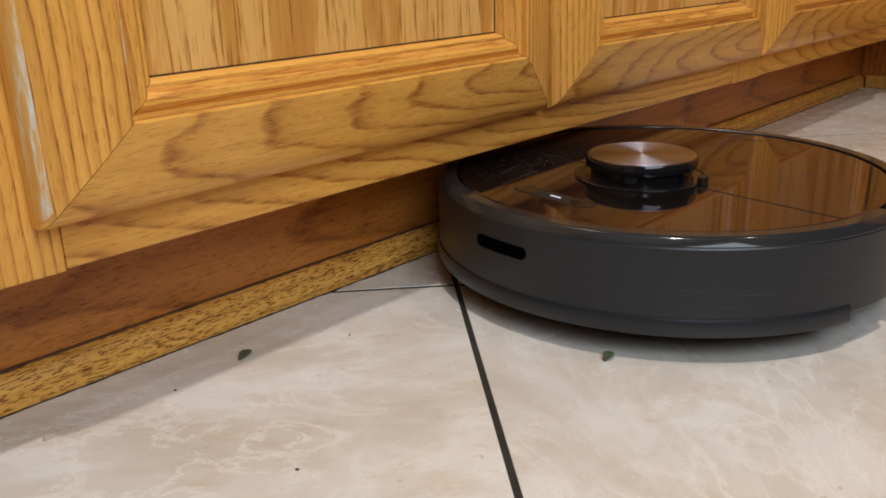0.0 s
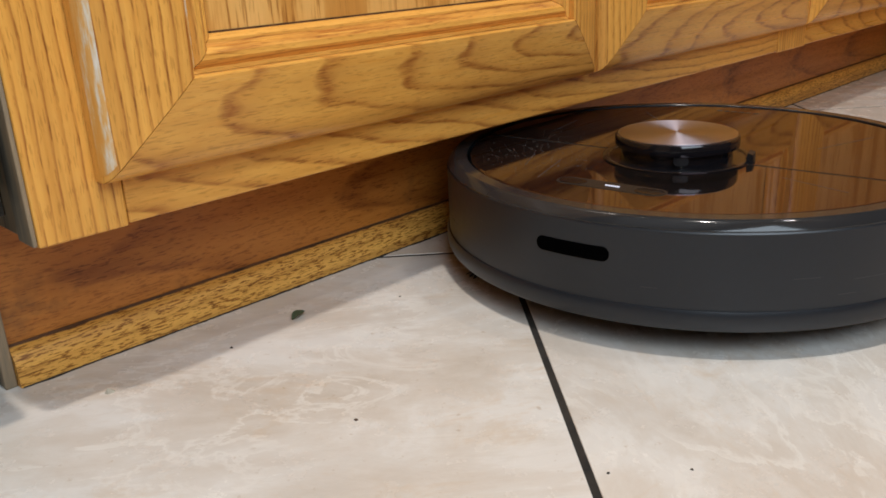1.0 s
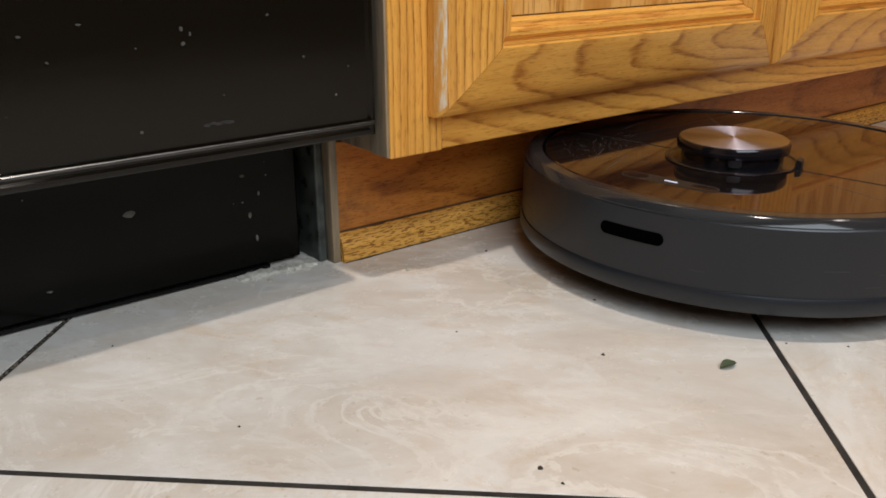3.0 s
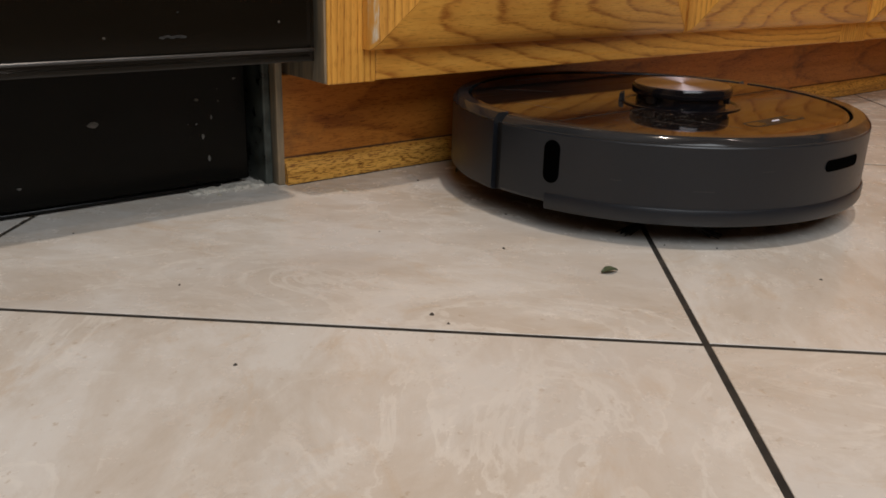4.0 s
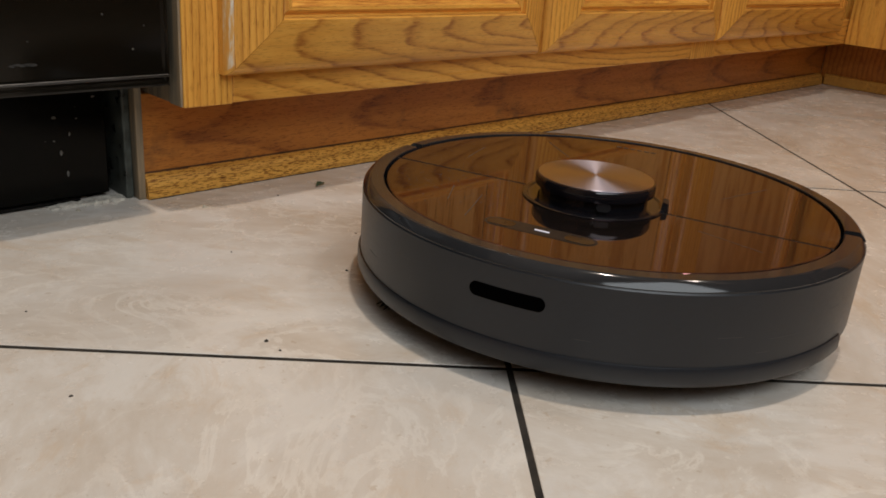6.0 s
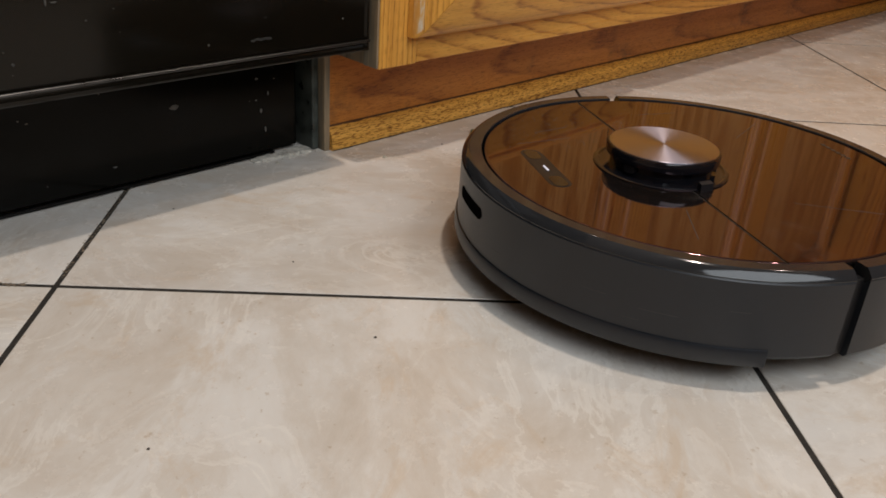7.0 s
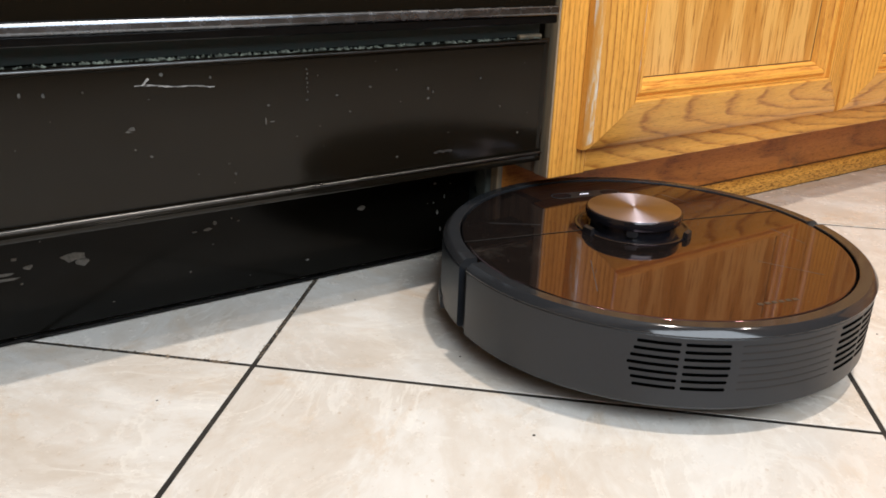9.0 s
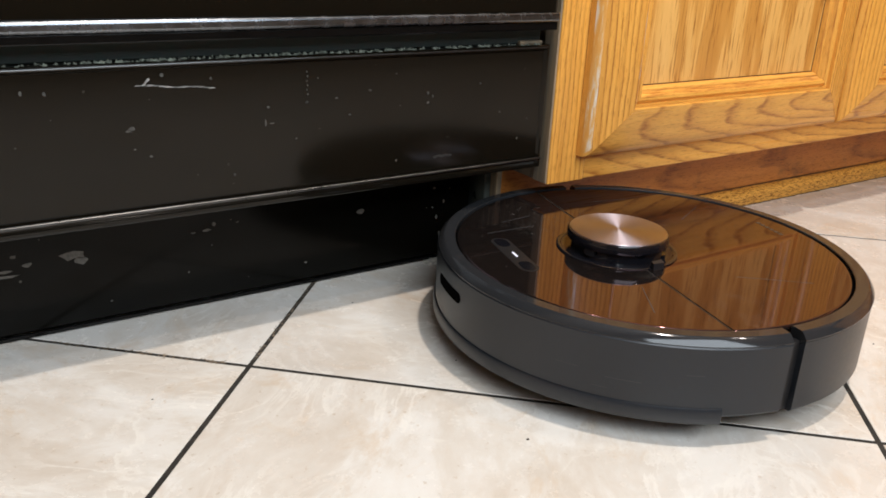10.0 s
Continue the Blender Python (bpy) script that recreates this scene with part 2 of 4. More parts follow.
def dusty_gloss():
    """Glossy black lid with a little dust and hair scratches."""
    m, tree, b = material("gloss_black_lid", 0.03, 0.0, (0.006, 0.005, 0.005), 1.95)
    b.inputs["Specular Tint"].default_value = (1.0, 0.53, 0.60, 1)
    v = placed(tree, (1, 1, 1), 0.0)
    d = noise_of(tree, v, 22.0, 8.0, 0.75)
    patch = noise_of(tree, v, 9.0, 2.0, 0.5)
    dust = mix(tree, 1.0, ramp(tree, d, [(0.56, (0, 0, 0)), (0.75, (0.5, 0.5, 0.5))]), ramp(tree, patch, [(0.55, (0, 0, 0)), (0.75, (0.5, 0.5, 0.5))]), "MULTIPLY")
    tree.links.new(mix(tree, dust, (0.0080, 0.0062, 0.0056), (0.22, 0.20, 0.17)), b.inputs["Base Color"])
    tree.links.new(ramp(tree, d, [(0.45, (0.035, 0.035, 0.035)), (0.8, (0.09, 0.09, 0.09))]), b.inputs["Roughness"])
    return m


def spun_metal():
    m, tree, b = material("spun_rose_metal", 0.36, 1.0, (0.45, 0.43, 0.51))
    b.inputs["Anisotropic"].default_value = 0.9
    b.inputs["Anisotropic Rotation"].default_value = 0.25
    tan = tree.nodes.new("ShaderNodeTangent")
    tan.direction_type, tan.axis = "RADIAL", "Z"
    tree.links.new(tan.outputs[0], b.inputs["Tangent"])
    return m


AGED = aged_side()
WORN_GLINT = worn_glint_oak()
TILE = tile_marble()
GROUT = grout_mat()
ENAMEL = black_enamel("black_enamel", 0.10, 0.9)
ENAMEL_KICK = black_enamel("scuffed_black_enamel", 0.12, 1.0, base=(0.0030, 0.0027, 0.0020), ior=1.22)
OVEN_GLASS = black_enamel("black_oven_door", 0.05, 0.25, ior=1.3)
TRIM_BRIGHT = plain("polished_trim", (0.17, 0.185, 0.205), 0.26, 1.0)
RAIL_BLACK = plain("black_rail", (0.003, 0.003, 0.003), 0.16, 0.0, 0.04, 80.0, 1.32)
LIP_METAL = plain("dull_lip_metal", (0.09, 0.09, 0.09), 0.32, 1.0, 0.06, 60.0)
GRIME = plain("crusted_grime", (0.014, 0.021, 0.019), 0.8, 0.0, 0.25, 140.0)
GREASE = plain("greasy_grey_green", (0.038, 0.044, 0.038), 0.45, 0.0, 0.3, 70.0)
CRUMB = plain("pale_crumb", (0.42, 0.38, 0.30), 0.8, 0.0, 0.15)
DIRT = plain("dark_dirt", (0.03, 0.024, 0.018), 0.9, 0.0, 0.15)
# Also colours the painted gap shade above the shoe moulding.
CREVICE = plain("joint_grime", (0.075, 0.030, 0.009), 0.7, 0.0, 0.25, 90.0)
LEAF = plain("dried_herb", (0.055, 0.075, 0.035), 0.7, 0.0, 0.15, 400.0)
STAIN = plain("brown_stain", (0.20, 0.155, 0.11), 0.6, 0.0, 0.2, 60.0)
FLECK_KICK = plain("kick_scuff", (0.10, 0.095, 0.085), 0.7, 0.0, 0.2, 300.0)
FLECK = plain("pale_fleck", (0.048, 0.045, 0.039), 0.7, 0.0, 0.2, 300.0)
SCRATCH = plain("bare_scratch", (0.28, 0.275, 0.265), 0.5, 0.0, 0.15)
# Unseen walls: tan and brown chosen for fill and for lid and drawer reflections.
WALL = plain("painted_wall", (0.46, 0.30, 0.18), 0.7, 0.0, 0.03, 30.0)
WALL_DARK = plain("brown_wall", (0.150, 0.098, 0.056), 0.6, 0.0, 0.05, 30.0)
CEIL = plain("painted_ceiling", (0.75, 0.73, 0.70), 0.8, 0.0, 0.02, 30.0)
STONE = plain("dark_worktop", (0.05, 0.045, 0.04), 0.2, 0.0, 0.1, 120.0)
SHELL = plain("satin_charcoal_plastic", (0.0105, 0.0135, 0.0185), 0.35, 0.0, 0.03, 300.0, 1.52)
RIM = plain("gloss_charcoal_rim", (0.020, 0.021, 0.023), 0.09, 0.0, 0.015, 200.0, 1.44)
RUBBER = plain("black_plastic", (0.008, 0.008, 0.009), 0.45, 0.0, 0.05, 200.0)
# Near-black colour that stands in for shade inside slots, seams and gaps.
SLOT_SHADE = plain("slot_shade_black", (0.0008, 0.0008, 0.0008), 0.9, 0.0, 0.02, 80.0, 1.06)
TURRET = plain("gloss_black_turret", (0.006, 0.006, 0.008), 0.12, 0.0, 0.03)
SCUFF = plain("pale_scuff", (0.055, 0.055, 0.058), 0.5, 0.2, 0.1)
DUST = plain("grey_dust", (0.085, 0.078, 0.068), 0.9, 0.0, 0.2)
LID = dusty_gloss()
SPUN = spun_metal()
PRINT = plain("pale_print", (0.036, 0.031, 0.027), 0.4, 0.0, 0.02)
SEAM_GLINT = plain("seam_glint_grey", (0.05, 0.045, 0.042), 0.25, 0.0, 0.02)
LED, led_tree, led_b = material("led_glow", 0.4)
led_b.inputs["Emission Color"].default_value = (0.75, 0.8, 1.0, 1)
led_b.inputs["Emission Strength"].default_value = 0.7


# ---- mesh helpers ----
def mesh_of(name, bm, mat, smooth=False):
    bmesh.ops.recalc_face_normals(bm, faces=bm.faces)
    me = bpy.data.meshes.new(name)
    bm.to_mesh(me)
    bm.free()
    me.materials.append(mat)
    if smooth:
        for p in me.polygons:
            p.use_smooth = True
        me.set_sharp_from_angle(angle=radians(32))
    return me


def part(name, bm, mat, parent=None, label="", smooth=False):
    mid = None
    if mat in OAKS:
        lo = [min(v.co[k] for v in bm.verts) for k in range(3)]
        hi = [max(v.co[k] for v in bm.verts) for k in range(3)]
        mid = Vector([(a + b) / 2 for a, b in zip(lo, hi)])
        bmesh.ops.translate(bm, verts=bm.verts[:], vec=-mid)
    ob = new(name, mesh_of(name, bm, mat, smooth))
    if mid is not None:
        ob.location = mid
    if parent is not None:
        ob.parent = parent
    if label:
        tagged(ob, label)
    return ob


def box(x0, x1, y0, y1, z0, z1, bevel=0.0, segments=2):
    bm = bmesh.new()
    bmesh.ops.create_cube(bm, size=1.0)
    for v in bm.verts:
        v.co = Vector(((x0 + x1) / 2 + v.co.x * (x1 - x0), (y0 + y1) / 2 + v.co.y * (y1 - y0), (z0 + z1) / 2 + v.co.z * (z1 - z0)))
    if bevel:
        bmesh.ops.bevel(bm, geom=bm.edges[:], offset=bevel, segments=segments, affect="EDGES", profile=0.5)
    return bm


def sweep(profile, place, closed=True, caps=True):
    """A strip between two ends: place(point, end) gives the vertex of a profile point at end 0 or 1."""
    bm = bmesh.new()
    rows = [[bm.verts.new(place(p, e)) for p in profile] for e in (0, 1)]
    n = len(profile)
    for i in range(n if closed else n - 1):
        j = (i + 1) % n
        bm.faces.new((rows[0][i], rows[0][j], rows[1][j], rows[1][i]))
    if caps and closed:
        bm.faces.new(rows[0][::-1])
        bm.faces.new(rows[1])
    return bm


def lathe(profile, a0=0.0, a1=360.0, steps=96, closed_profile=False):
    """Turns a profile of (radius, height) about z from a0 to a1 degrees."""
    bm = bmesh.new()
    full = abs(a1 - a0) >= 359.9
    n = steps if full else steps + 1
    rings = []
    for k in range(n):
        a = radians(a0 + (a1 - a0) * k / steps)
        rings.append([bm.verts.new((r * math.cos(a), r * math.sin(a), z)) for r, z in profile])
    m = len(profile)
    for k in range(n if full else n - 1):
        p, q = rings[k], rings[(k + 1) % n]
        for i in range(m if closed_profile else m - 1):
            j = (i + 1) % m
            bm.faces.new((p[i], p[j], q[j], q[i]))
    if closed_profile and not full:
        bm.faces.new(rings[0])
        bm.faces.new(rings[-1][::-1])
    bmesh.ops.remove_doubles(bm, verts=bm.verts[:], dist=1e-6)
    return bm


def join(bms):
    out = bmesh.new()
    for b in bms:
        me = bpy.data.meshes.new("tmp")
        b.to_mesh(me)
        b.free()
        out.from_mesh(me)
        bpy.data.meshes.remove(me)
    return out


def thing(name, label, category, group="", kind="", at=None):
    ob = new(name)
    tagged(ob, label, category, group, kind)
    if at is not None:
        ob.matrix_world = at
    return ob


# ---- room shell ----
X0, X1, Y0, Y1 = -2.4, 2.1, -1.2, 0.62
floor = part("floor", box(X0, X1, Y0, Y1, -0.08, -0.0005), GROUT)
tagged(floor, "cream glazed tile floor laid diagonally with dark grout", "floor", kind="structure")
# Opening added in the unseen south wall to hold the cool fill light.
WX0, WX1, WZ0, WZ1 = -0.95, 0.25, 0.62, 1.82
south = join([box(X0 - 0.1, WX0, Y0 - 0.1, Y0, -0.08, CEILING_Z), box(WX1, X1 + 0.1, Y0 - 0.1, Y0, -0.08, CEILING_Z), box(WX0, WX1, Y0 - 0.1, Y0, -0.08, WZ0), box(WX0, WX1, Y0 - 0.1, Y0, WZ1, CEILING_Z)])
for wname, b, mat in (("wall_north", box(X0 - 0.1, X1 + 0.1, Y1, Y1 + 0.1, -0.08, CEILING_Z), WALL), ("wall_south", south, WALL_DARK),
                      ("wall_west", box(X0 - 0.1, X0, Y0, Y1, -0.08, CEILING_Z), WALL), ("wall_east", box(X1, X1 + 0.1, Y0, Y1, -0.08, CEILING_Z), WALL)):
    tagged(part(wname, b, mat), "plain painted wall, unseen, added to close the kitchen", "wall", kind="structure")
tagged(part("ceiling", box(X0 - 0.1, X1 + 0.1, Y0 - 0.1, Y1 + 0.1, CEILING_Z, CEILING_Z + 0.1), CEIL), "plain white painted ceiling", "ceiling", kind="structure")

# ---- base cabinets ----
FACE_Y = -0.058      # front of the face frame
FRAME_Z = 0.094      # underside of the face frame
DOOR_Z0, DOOR_Z1 = 0.119, 0.69
CAB_TOP = 0.87

# door profile: distance from the outer edge, height over the face frame
RAIL = [(0.0, 0.0), (0.0, 0.0075), (0.0012, 0.0105), (0.0032, 0.0132), (0.0064, 0.0152), (0.011, 0.0168), (0.020, 0.0195),
        (0.031, 0.0225), (0.040, 0.0245), (0.0455, 0.0252), (0.0468, 0.0245), (0.0468, 0.0)]
BEAD = [(0.0470, 0.004), (0.0470, 0.0200), (0.0490, 0.0188), (0.0508, 0.0203), (0.0532, 0.0220), (0.0560, 0.0216), (0.0580, 0.0198),
        (0.0592, 0.0164), (0.0602, 0.0154), (0.0620, 0.0154), (0.0636, 0.0138), (0.0645, 0.0105), (0.0645, 0.004)]


def cabinet_door(x0, x1, z0, z1, parent):
    door = new("door")
    door.parent = parent
    g = 0.0003           # hairline gap at the mitres
    sides = (("rail", lambda w, e: (x1 - w - g if e else x0 + w + g, z0 + w), OAK_H), ("rail", lambda w, e: (x1 - w - g if e else x0 + w + g, z1 - w), OAK_H),
             ("stile", lambda w, e: (x0 + w, z1 - w - g if e else z0 + w + g), OAK_V), ("stile", lambda w, e: (x1 - w, z1 - w - g if e else z0 + w + g), OAK_V))
    for name, at, mat in sides:
        for prof, n in ((RAIL, name), (BEAD, "bead")):
            def place(p, e, at=at):
                x, z = at(p[0], e)
                return (x, FACE_Y - p[1] - 0.0005, z)
            part(n, sweep(prof, place), OAK_B if (prof is BEAD and mat is OAK_H) else mat, door, smooth=True)
    part("panel", box(x0 + 0.055, x1 - 0.055, FACE_Y - 0.0095, FACE_Y - 0.003, z0 + 0.055, z1 - 0.055), OAK_PANEL, door)
    q, y0, y1 = 0.0643, FACE_Y - 0.0100, FACE_Y - 0.0090
    for a0, a1, c0, c1 in ((x0 + q, x1 - q, z0 + q, z0 + q + 0.0012), (x0 + q, x1 - q, z1 - q - 0.0012, z1 - q),
                           (x0 + q, x0 + q + 0.0010, z0 + q + 0.0012, z1 - q - 0.0012), (x1 - q - 0.0010, x1 - q, z0 + q + 0.0012, z1 - q - 0.0012)):
        part("joint_grime", box(a0, a1, y0, y1, c0, c1), CREVICE, door, "dark grime in the joint round the panel")
    return door


def base_cabinet(name, x0, x1, doors, label, first_stile):
    """A base cabinet: face frame, toe board, shoe moulding, sides and doors."""
    cab = thing(name, label, "cabinet", "oak base cabinets")
    part("stile", box(x0, x0 + first_stile, FACE_Y, FACE_Y + 0.019, FRAME_Z - 0.001, CAB_TOP - 0.002, 0.0012), OAK_V, cab, "upright face frame stile with worn corner")
    part("stile", box(x1 - 0.04, x1, FACE_Y, FACE_Y + 0.019, FRAME_Z - 0.001, CAB_TOP - 0.002, 0.0012), OAK_V, cab)
    part("rail", box(x0 + first_stile + 0.0004, x1 - 0.0404, FACE_Y + 0.0006, FACE_Y + 0.019, FRAME_Z, FRAME_Z + 0.045, 0.0012), OAK_H, cab, "lower face frame rail")
    part("rail", box(x0 + first_stile + 0.0004, x1 - 0.0404, FACE_Y + 0.0006, FACE_Y + 0.019, 0.66, CAB_TOP - 0.002, 0.0012), OAK_H, cab)
    part("back", box(x0 + 0.02, x1 - 0.02, 0.02, 0.032, 0.10, CAB_TOP - 0.004), OAK_V, cab)
    part("bottom", box(x0 + 0.004, x1 - 0.002, FACE_Y + 0.0195, 0.55, FRAME_Z + 0.002, FRAME_Z + 0.014), OAK_H, cab)
    for a, b in doors:
        cabinet_door(a, b, DOOR_Z0, DOOR_Z1, cab)
    return cab


def shoe_moulding(name, x0, x1, label):
    prof = [(0.011, 0.0), (0.011, 0.0216), (0.0085, 0.0214), (0.0055, 0.0201), (0.0030, 0.0174), (0.0012, 0.0135), (0.0004, 0.0085), (0.0, 0.002), (0.0, 0.0)]
    ob = part(name, sweep(prof, lambda p, e: (x1 if e else x0, p[0], p[1])), OAK_SHOE, None, smooth=True)
    return tagged(ob, label, "trim", kind="structure")


cab_a = base_cabinet("base_cabinet", 0.006, 0.849, [(0.038, 0.4415), (0.4465, 0.8490)], "honey oak base cabinet with two raised-bead doors beside the range", 0.045)
part("side_panel", box(0.0075, 0.018, FACE_Y + 0.0195, 0.55, FRAME_Z - 0.001, CAB_TOP - 0.002, 0.0008), AGED, cab_a, "raw grey weathered side panel")
part("side_panel", box(-0.0068, -0.0002, 0.004, 0.55, 0.0, 0.16, 0.001), AGED, cab_a, "raw grey side panel foot")
part("filler_strip", box(-0.0142, -0.0071, 0.013, 0.55, 0.0, 0.16, 0.0015), GREASE, cab_a, "greasy dark filler strip beside the range")
part("stile_edge", box(0.0035, 0.0058, FACE_Y + 0.001, FACE_Y + 0.0192, FRAME_Z, CAB_TOP - 0.002, 0.0006), AGED, cab_a, "bare weathered edge of the stile")
def worn_glint_strip(x0, z0, z1, owner):
    """Varnish worn to a pale film, highlights painted in, on the outer and inner edge of the first stile."""
    outer = [(-0.0003, 0.0070), (0.0008, 0.0108), (0.0032, 0.0136), (0.0052, 0.0147), (0.0050, 0.0135), (0.0030, 0.0120), (0.0010, 0.0070)]
    inner = [(0.0464, 0.0249), (0.0474, 0.0245), (0.0477, 0.0208), (0.0496, 0.0195), (0.0496, 0.0180), (0.0464, 0.0180)]
    for prof in (outer, inner):
        part("worn_edge", sweep(prof, lambda p, e: (x0 + p[0], FACE_Y - p[1] - 0.0008, (z1 - p[0]) if e else (z0 + p[0]))), WORN_GLINT, owner, "pale worn varnish edge with painted highlight", smooth=True)


first_door = [c for c in cab_a.children if c.name.startswith("door")][0]
worn_glint_strip(0.038, DOOR_Z0 + 0.004, DOOR_Z1, first_door)
cab_b = base_cabinet("base_cabinet", 0.8505, 1.445, [(0.855, 1.320)], "honey oak base cabinet with one raised-bead door near the corner", 0.03)
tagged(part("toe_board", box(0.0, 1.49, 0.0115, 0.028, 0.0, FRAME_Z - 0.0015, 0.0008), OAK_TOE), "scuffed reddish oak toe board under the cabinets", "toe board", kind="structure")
shoe_moulding("trim", 0.0, 1.478, "worn oak shoe moulding at the toe board")

# ---- corner run, facing the range side ----
CX = 1.385
side_run = thing("base_cabinet", "honey oak base cabinet of the return run in the corner", "cabinet", "oak base cabinets")
part("stile", box(CX, CX + 0.019, -0.14, FACE_Y - 0.001, FRAME_Z, CAB_TOP - 0.002, 0.001), OAK_V, side_run)
part("rail", box(CX, CX + 0.019, -1.0, -0.1404, FRAME_Z, FRAME_Z + 0.05, 0.001), OAK_D, side_run)
part("front", box(CX + 0.001, CX + 0.018, -1.0, -0.1404, FRAME_Z + 0.0504, CAB_TOP - 0.002, 0.001), OAK_V, side_run)
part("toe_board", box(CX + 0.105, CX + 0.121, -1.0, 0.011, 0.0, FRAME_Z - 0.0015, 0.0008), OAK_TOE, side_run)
corner_door = cabinet_door(0.15, 0.55, DOOR_Z0, DOOR_Z1, side_run)
corner_door.matrix_local = Matrix.Translation((CX - FACE_Y, 0, 0)) @ pose(0, 0, 0, 0, 0, -90)
part("bottom", box(CX + 0.02, CX + 0.6, -1.0, 0.01, FRAME_Z + 0.002, FRAME_Z + 0.014), OAK_D, side_run)
tagged(part("trim", box(CX + 0.094, CX + 0.1045, -1.0, -0.0005, 0.0, 0.022, 0.003), OAK_SHOE), "worn oak shoe moulding of the return run", "trim", kind="structure")
top = thing("worktop", "dark stone worktop over the oak cabinets", "worktop")
part("slab", box(0.006, 2.0, -0.085, 0.61, CAB_TOP, CAB_TOP + 0.038, 0.004), STONE, top)
part("slab", box(1.31, 2.0, -1.0, -0.0855, CAB_TOP, CAB_TOP + 0.038, 0.004), STONE, top)


# ---- range ----
def framed_front(x0, x1, y, z0, z1, deep, lip, bevel):
    """A front with a raised lip all round: a pressed tray seen from outside."""
    bm = box(x0, x1, y, y + deep, z0, z1)
    bm.faces.ensure_lookup_table()
    face = min(bm.faces, key=lambda f: f.calc_center_median().y)
    bmesh.ops.inset_region(bm, faces=[face], thickness=lip, depth=0.0)
    bmesh.ops.inset_region(bm, faces=[face], thickness=0.0022, depth=-0.0022)
    outer = [e for e in bm.edges if all(abs(v.co.y - y) < 1e-5 for v in e.verts) and len(e.link_faces) == 2 and any(abs(f.normal.y) < 0.5 for f in e.link_faces)]
    bmesh.ops.bevel(bm, geom=outer, offset=bevel, segments=3, affect="EDGES", profile=0.5)
    return bm


RX0, RX1 = -0.768, -0.0045
stove = thing("kitchen_range", "black enamel kitchen range with storage drawer and scuffed kick plate", "range")
part("kick_plate", box(RX0 + 0.01, -0.0225, 0.028, 0.05, 0.004, 0.135, 0.0012), ENAMEL_KICK, stove, "scuffed black kick plate")
part("kick_lip", box(RX0 + 0.01, -0.05, 0.0245, 0.0278, 0.001, 0.0042, 0.0008), RAIL_BLACK, stove)
part("drawer", framed_front(RX0, RX1, -0.057, 0.1120, 0.2245, 0.038, 0.0055, 0.002), ENAMEL, stove, "black enamel drawer front with raised lip")
part("drawer_lip", box(RX0 + 0.002, RX1 - 0.002, -0.0605, -0.0572, 0.1200, 0.1224, 0.0011, 3), LIP_METAL, stove, "glossy bottom lip of the drawer")
# Added metal strip that draws the highlight line of the drawer's top edge.
part("drawer_top_lip", box(RX0 + 0.003, RX1 - 0.003, -0.0585, -0.0572, 0.2218, 0.2232, 0.0005), LIP_METAL, stove, "thin metal strip added as the highlight on the drawer's top edge")
part("ledge", box(RX0, RX1 - 0.004, -0.046, -0.0188, 0.2248, 0.2365, 0.001), GRIME, stove, "grimy ledge above the drawer")
part("body", box(RX0 + 0.004, RX1 - 0.012, -0.0185, 0.60, 0.136, 0.905, 0.003), RAIL_BLACK, stove)
door = part("oven_door", box(RX0, RX1 - 0.001, -0.064, -0.022, 0.238, 0.76, 0.003), OVEN_GLASS, stove, "glossy black oven door")
part("lower_trim", box(RX0 + 0.001, RX1 - 0.002, -0.0695, -0.0642, 0.2455, 0.2535, 0.0022, 3), TRIM_BRIGHT, door, "bright lower trim of the oven door")
part("lower_rail", box(RX0 + 0.001, RX1 - 0.002, -0.0665, -0.0642, 0.2385, 0.2453, 0.001), RAIL_BLACK, door)
part("control_panel", box(RX0, RX1 - 0.001, -0.06, -0.022, 0.765, 0.905, 0.004), ENAMEL, stove)


def fleck(bm, x, y, z, rx, rz, seed, deep=0.0004):
    """A thin irregular fleck stuck on an upright face that looks to -y."""
    rnd = random.Random(seed)
    n = 9
    pts = [(x + rx * rnd.uniform(0.55, 1.2) * math.cos(2 * math.pi * k / n), z + rz * rnd.uniform(0.55, 1.2) * math.sin(2 * math.pi * k / n)) for k in range(n)]
    near = [bm.verts.new((px, y - deep, pz)) for px, pz in pts]
    far = [bm.verts.new((px, y + 0.0002, pz)) for px, pz in pts]
    bm.faces.new(near)
    for k in range(n):
        j = (k + 1) % n
        bm.faces.new((near[k], far[k], far[j], near[j]))


def flecks(name, spots, count, x0, x1, y, z0, z1, mat, owner, label, seed, small=(0.0003, 0.0011)):
    bm = bmesh.new()
    rnd = random.Random(seed)
    for k, (x, z, rx, rz) in enumerate(spots):
        fleck(bm, x, y, z, rx, rz, seed + k)
    for k in range(count):
        r = rnd.uniform(*small) * (1 + rnd.random() ** 4)
        fleck(bm, rnd.uniform(x0, x1), y, rnd.uniform(z0, z1), r * rnd.uniform(0.8, 2.0), r, seed + 100 + k)
    ob = part(name, bm, mat, owner, label)
    return tagged(ob, kind="stuff")


